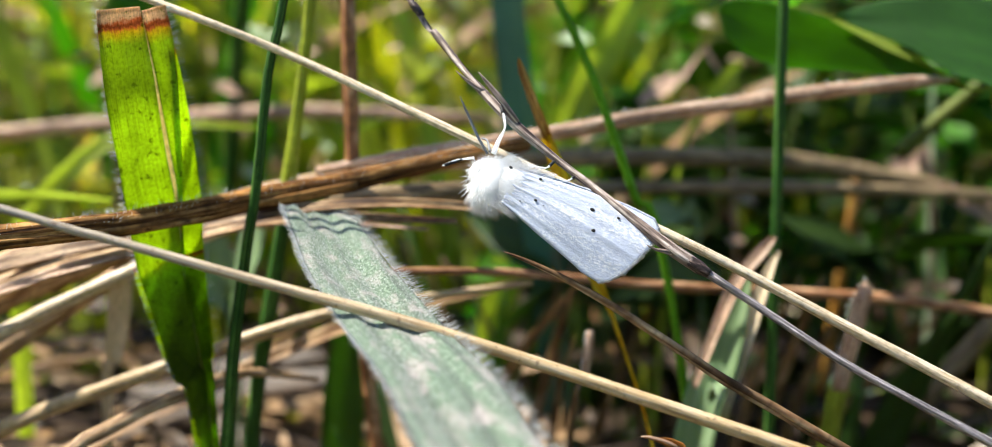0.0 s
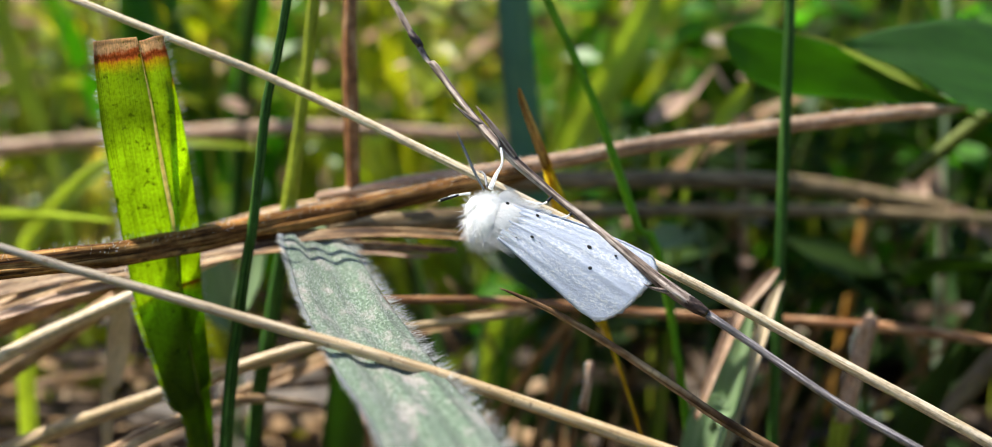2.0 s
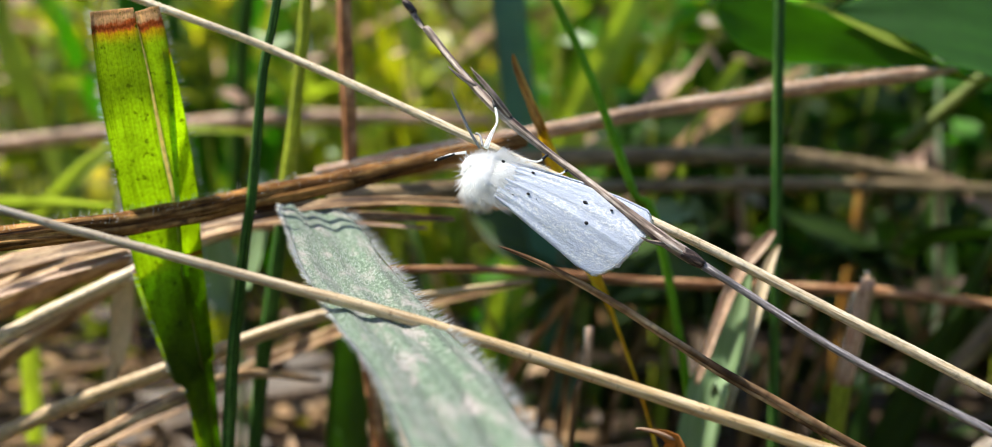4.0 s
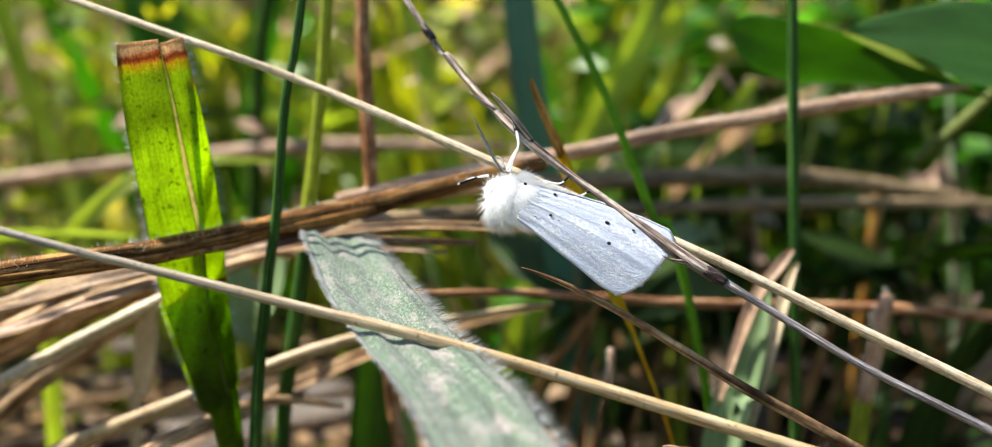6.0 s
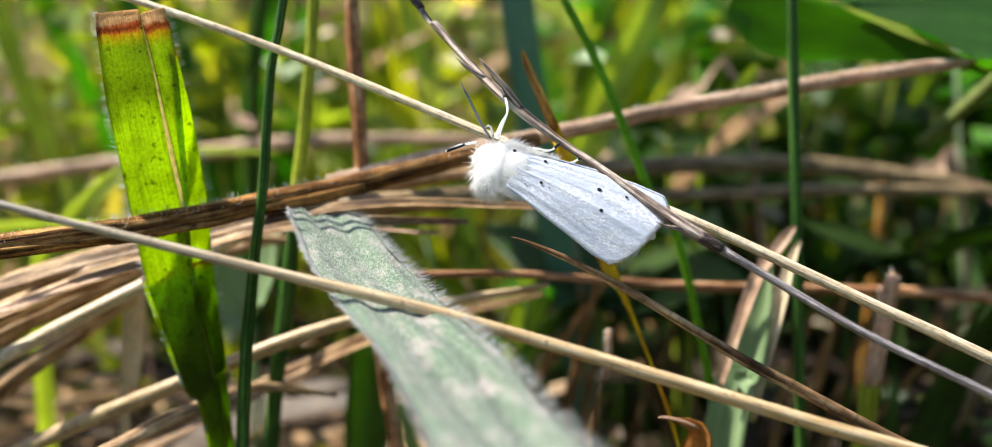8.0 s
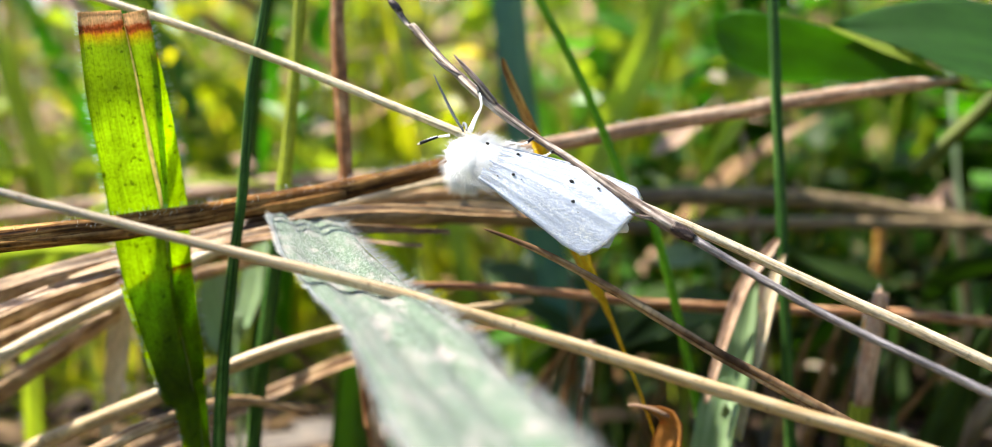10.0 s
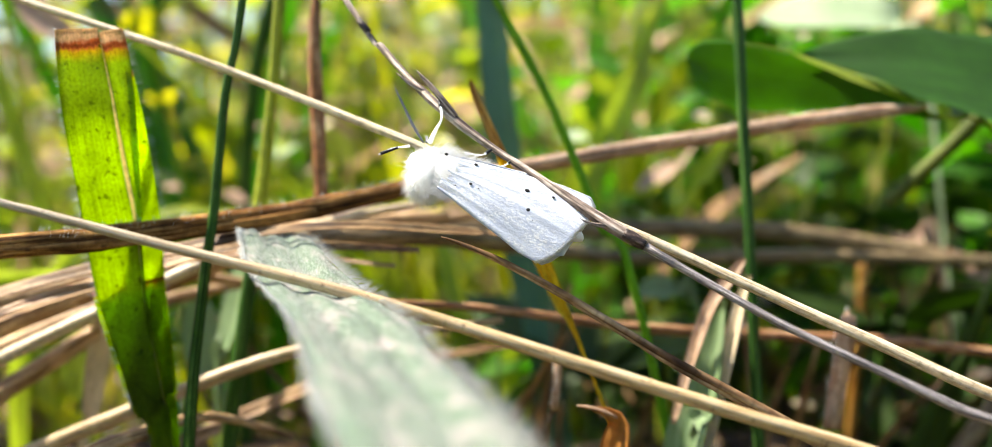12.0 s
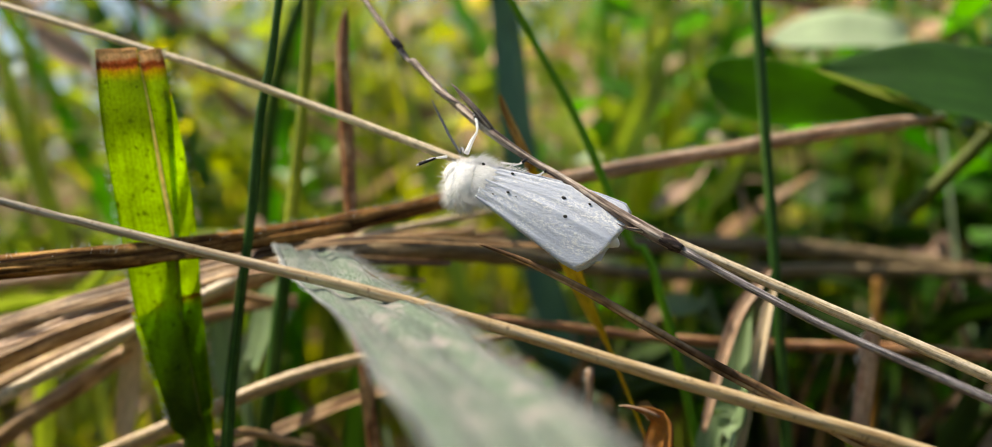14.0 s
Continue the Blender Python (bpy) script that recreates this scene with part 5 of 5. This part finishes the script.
lone_blade("withered_herb", "pale tan withered blade in the green herbs", [(7.63, 21.5, 8.87, 0.1), (8.07, 21.5, 8.52, 0.22), (8.54, 21.5, 8.28, 0.2), (10.04, 22.0, 6.0, 0.1), (10.54, 22.3, 0.2, 0.06)], PETAL, (0.0, -0.7, 0.7), category="leaf", seed=65)
lone_blade("withered_herb", "pinkish withered leaf caught in the grass", [(2.4, 23.1, 10.05, 0.05), (2.62, 23.2, 10.2, 0.15), (2.95, 23.4, 10.38, 0.17), (3.25, 23.6, 10.5, 0.06), (4.2, 24.0, 10.3, 0.04), (5.0, 24.0, 0.2, 0.04)], PETAL, (0.1, -0.7, 0.7), category="leaf", seed=58)
lone_blade("pale_herb", "broad leaf high in the herbs, coloured pale green for sunlight", [(4.9, 24.2, 13.3, 0.1), (5.4, 24.1, 13.35, 0.5), (6.2, 24.0, 13.4, 0.72), (7.1, 24.0, 13.3, 0.6), (7.7, 24.1, 13.0, 0.15), (8.2, 24.4, 12.0, 0.06), (9.0, 24.6, 0.2, 0.08)], PALE_LEAF, (-0.6, -0.5, 0.7), 0.15, "leaf", 63)
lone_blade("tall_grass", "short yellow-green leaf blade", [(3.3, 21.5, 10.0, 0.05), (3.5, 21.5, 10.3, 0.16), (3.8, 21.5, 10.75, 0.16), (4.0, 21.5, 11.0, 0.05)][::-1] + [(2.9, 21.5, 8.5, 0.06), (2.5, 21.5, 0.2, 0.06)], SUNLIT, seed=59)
stem_thing("dry_stick", "pale tan dry stick lying level", [(-16, 23.5, 8.6, 0.12), (-10.21, 24, 9.22, 0.15), (-6.4, 24, 9.57, 0.15), (-3.88, 24, 9.72, 0.14), (-0.5, 24, 9.6, 0.1)], PINK_STALK, "dry stick", rough=0.2)
stem_thing("green_stick", "pale green cut stem leaning over", [(6.15, 19.3, 9.8, 0.09), (6.21, 19.3, 9.87, 0.11), (7.15, 19.3, 10.7, 0.12), (8.5, 19.3, 11.9, 0.12), (10.5, 19.3, 12.5, 0.1), (13, 19.3, 0.2, 0.1)], OLIVE_STEM, "grass stem")
stem_thing("dry_stick", "grey-brown dry stick slanting down", [(10.5, 20, 10.0, 0.13), (8.18, 20, 6.74, 0.17), (6.56, 20, 4.46, 0.18), (3.8, 20, 0.3, 0.18)], DRAB, "dry stick", rough=0.2)
stem_thing("dry_stick", "mauve-grey dry stick slanting down", [(9.6, 17.0, 8.2, 0.1), (7.6, 17.0, 6.3, 0.13), (6.3, 17, 4.9, 0.13), (2.5, 17, 0.3, 0.13)], STRAW_GREY, "dry stick", rough=0.2)

curl = thing("curled_leaf", "small curled orange-brown dry leaf with a torn edge", "leaf")
geo = Geo()
blade(geo, [(1.42, 11.22, 8.28, 0.02), (1.56, 11.22, 8.24, 0.05), (1.68, 11.24, 8.13, 0.11), (1.64, 11.26, 7.88, 0.16), (1.55, 11.3, 7.48, 0.13), (1.5, 11.4, 6.0, 0.05), (1.4, 11.6, 0.2, 0.04)], (-0.3, -0.8, 0.5), 8, 0.5, 0.015, 0.06, 0.08, 61)
part("blade", geo, ORANGE, curl)
geo = Geo()
tube(geo, [(1.28, 11.2, 8.31, 0.006), (1.36, 11.21, 8.30, 0.016), (1.54, 11.21, 8.25, 0.02), (1.66, 11.21, 8.19, 0.012)], 8, 0.05, 0.3)
part("torn_edge", geo, PINK_STALK, curl, "pale torn edge")

def dry_tangle(name, label, mat, count, seed, xs, ys, zs, lengths, width, rise=0.2):
    q, geo = random.Random(seed), Geo()
    for k in range(count):
        y = q.uniform(*ys)
        x = q.uniform(*xs) * (y + 6)
        z, a, l, t = q.uniform(*zs), q.uniform(0, 6.28), q.uniform(*lengths), q.uniform(-0.25, rise)
        end = (x + math.cos(a) * l, y + math.sin(a) * l * 0.5, max(0.1, z + t * l))
        mid = ((x + end[0]) / 2, (y + end[1]) / 2, (z + end[2]) / 2 + 0.08 * l)
        blade(geo, [(x, y, z, width * 0.6), (*mid, width), (*end, width * 0.2)], (-0.3, -0.7, 0.6), 2, 0.4, 0.012, l * 0.3, 0.03, k)
    tagged(part(name, geo, mat, kind="stuff"), label, "dry grass")


# The tangle's near-black brown stands for shade among the stems.
dry_tangle("brown_tangle", "brown tangle of dead stems near the soil, coloured dim for shade", SHADE_STEM, 520, 81, (-0.5, 0.52), (18, 32), (0.2, 4.2), (3, 8), 0.2, 0.35)
dry_tangle("tan_dry_grass", "tan dry blades scattered through the green grass", STRAW_DULL, 290, 82, (-0.55, 0.4), (26, 85), (2.0, 15.0), (4, 12), 0.22, 0.9)
dry_tangle("bleached_dry_grass", "bleached dry blades standing in the tall grass", WARM_STRAW, 150, 88, (-0.58, 0.5), (34, 110), (6.0, 22.0), (5, 14), 0.26, 0.9)
dry_tangle("straw_heap", "brown and tan heap of pressed straw", WARM_STRAW, 260, 83, (-0.44, -0.02), (17, 25), (0.2, 4.6), (2, 6), 0.13)

# Tufts whose dark greens carry the shade of the lower right.
q = random.Random(89)
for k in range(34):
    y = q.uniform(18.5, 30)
    top = thing("shade_grass_plant", "tuft of grass coloured dark green to stand for shade", "grass", "shade grass tufts")
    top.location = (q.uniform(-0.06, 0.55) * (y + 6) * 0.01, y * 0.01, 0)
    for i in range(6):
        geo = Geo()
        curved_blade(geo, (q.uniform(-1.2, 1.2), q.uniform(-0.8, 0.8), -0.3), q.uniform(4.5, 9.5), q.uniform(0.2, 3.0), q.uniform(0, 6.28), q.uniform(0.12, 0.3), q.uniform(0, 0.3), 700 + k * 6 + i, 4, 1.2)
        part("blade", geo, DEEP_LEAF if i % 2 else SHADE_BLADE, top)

q = random.Random(84)
for k in range(18):
    y = q.uniform(19, 32)
    top = thing("dead_stem_tuft", "tuft of thin brown dead stems standing in the shade", "dry grass", "dead stem tufts")
    top.location = (q.uniform(-0.1, 0.55) * (y + 6) * 0.01, y * 0.01, 0)
    for i in range(5):
        geo = Geo()
        curved_blade(geo, (q.uniform(-0.8, 0.8), q.uniform(-0.6, 0.6), -0.3), q.uniform(5, 10.5), q.uniform(0.3, 4), q.uniform(0, 6.28), q.uniform(0.06, 0.15), q.uniform(0, 0.2), k * 5 + i, 2, 1.5)
        part("stem", geo, STRAW_DULL, top)

# Added out of view overhead: its leaves keep sun off the low right.
herb = thing("tall_herb", "unseen broad-leaved herb added overhead to shade the low right", "herb")
geo = Geo()
tube(geo, [(-6.5, 27, 0.2, 0.2), (-6.0, 25.5, 8, 0.18), (-4.6, 23.0, 13.5, 0.15), (-2.4, 22.3, 16.2, 0.12), (0.2, 21.8, 17.2, 0.08), (2.0, 21.4, 17.3, 0.04)], 8, 0.5, 0.1)
part("stem", geo, GREEN_STEM, herb)
q = random.Random(85)
for k in range(13):
    u = k / 12
    x, y, z = -4.4 + 6.2 * u, 23.2 - 1.8 * u, 14.8 + 2.4 * min(1.0, 1.6 * u)
    a = -q.uniform(0.9, 2.0)
    l = q.uniform(2.6, 3.6)
    ex, ey = math.cos(a) * l, math.sin(a) * l
    geo = Geo()
    blade(geo, [(x, y, z, 0.04), (x + ex * 0.15, y + ey * 0.15, z + 0.1, 0.3), (x + ex * 0.45, y + ey * 0.45, z + 0.15, 0.75), (x + ex * 0.8, y + ey * 0.8, z, 0.45), (x + ex, y + ey, z - 0.15, 0.02)], (0.0, -0.2, 1), 6, 0.2, 0.015, 0.3, 0.05, 300 + k)
    part("leaf", geo, DEEP_LEAF, herb)

geo = Geo()
for k in range(1900):
    y = -25 + 85 * r.random()
    x = r.uniform(-1, 1) * (14 + 0.5 * abs(y))
    left = x < -1 and 14 < y < 32
    if not left and y > 12 and r.random() < 0.45:
        continue
    z, a, l = r.uniform(0.1, 4.5 if left else 1.6), r.uniform(0, 6.28), r.uniform(2, 6)
    tilt = r.uniform(-0.12, 0.25)
    blade(geo, [(x, y, z, 0.05), (x + math.cos(a) * l * 0.5, y + math.sin(a) * l * 0.5, z + tilt * l * 0.5 + 0.15, 0.12), (x + math.cos(a) * l, y + math.sin(a) * l, max(0.1, z + tilt * l), 0.03)], (0.2, -0.3, 1), 2, 0.4, 0.012, 1.2, 0.05, k)
tagged(part("straw_litter", geo, STRAW_DULL, kind="stuff"), "flattened dead straw covering the soil", "litter")


def motions():
    """Nothing but the camera moves."""


motions()
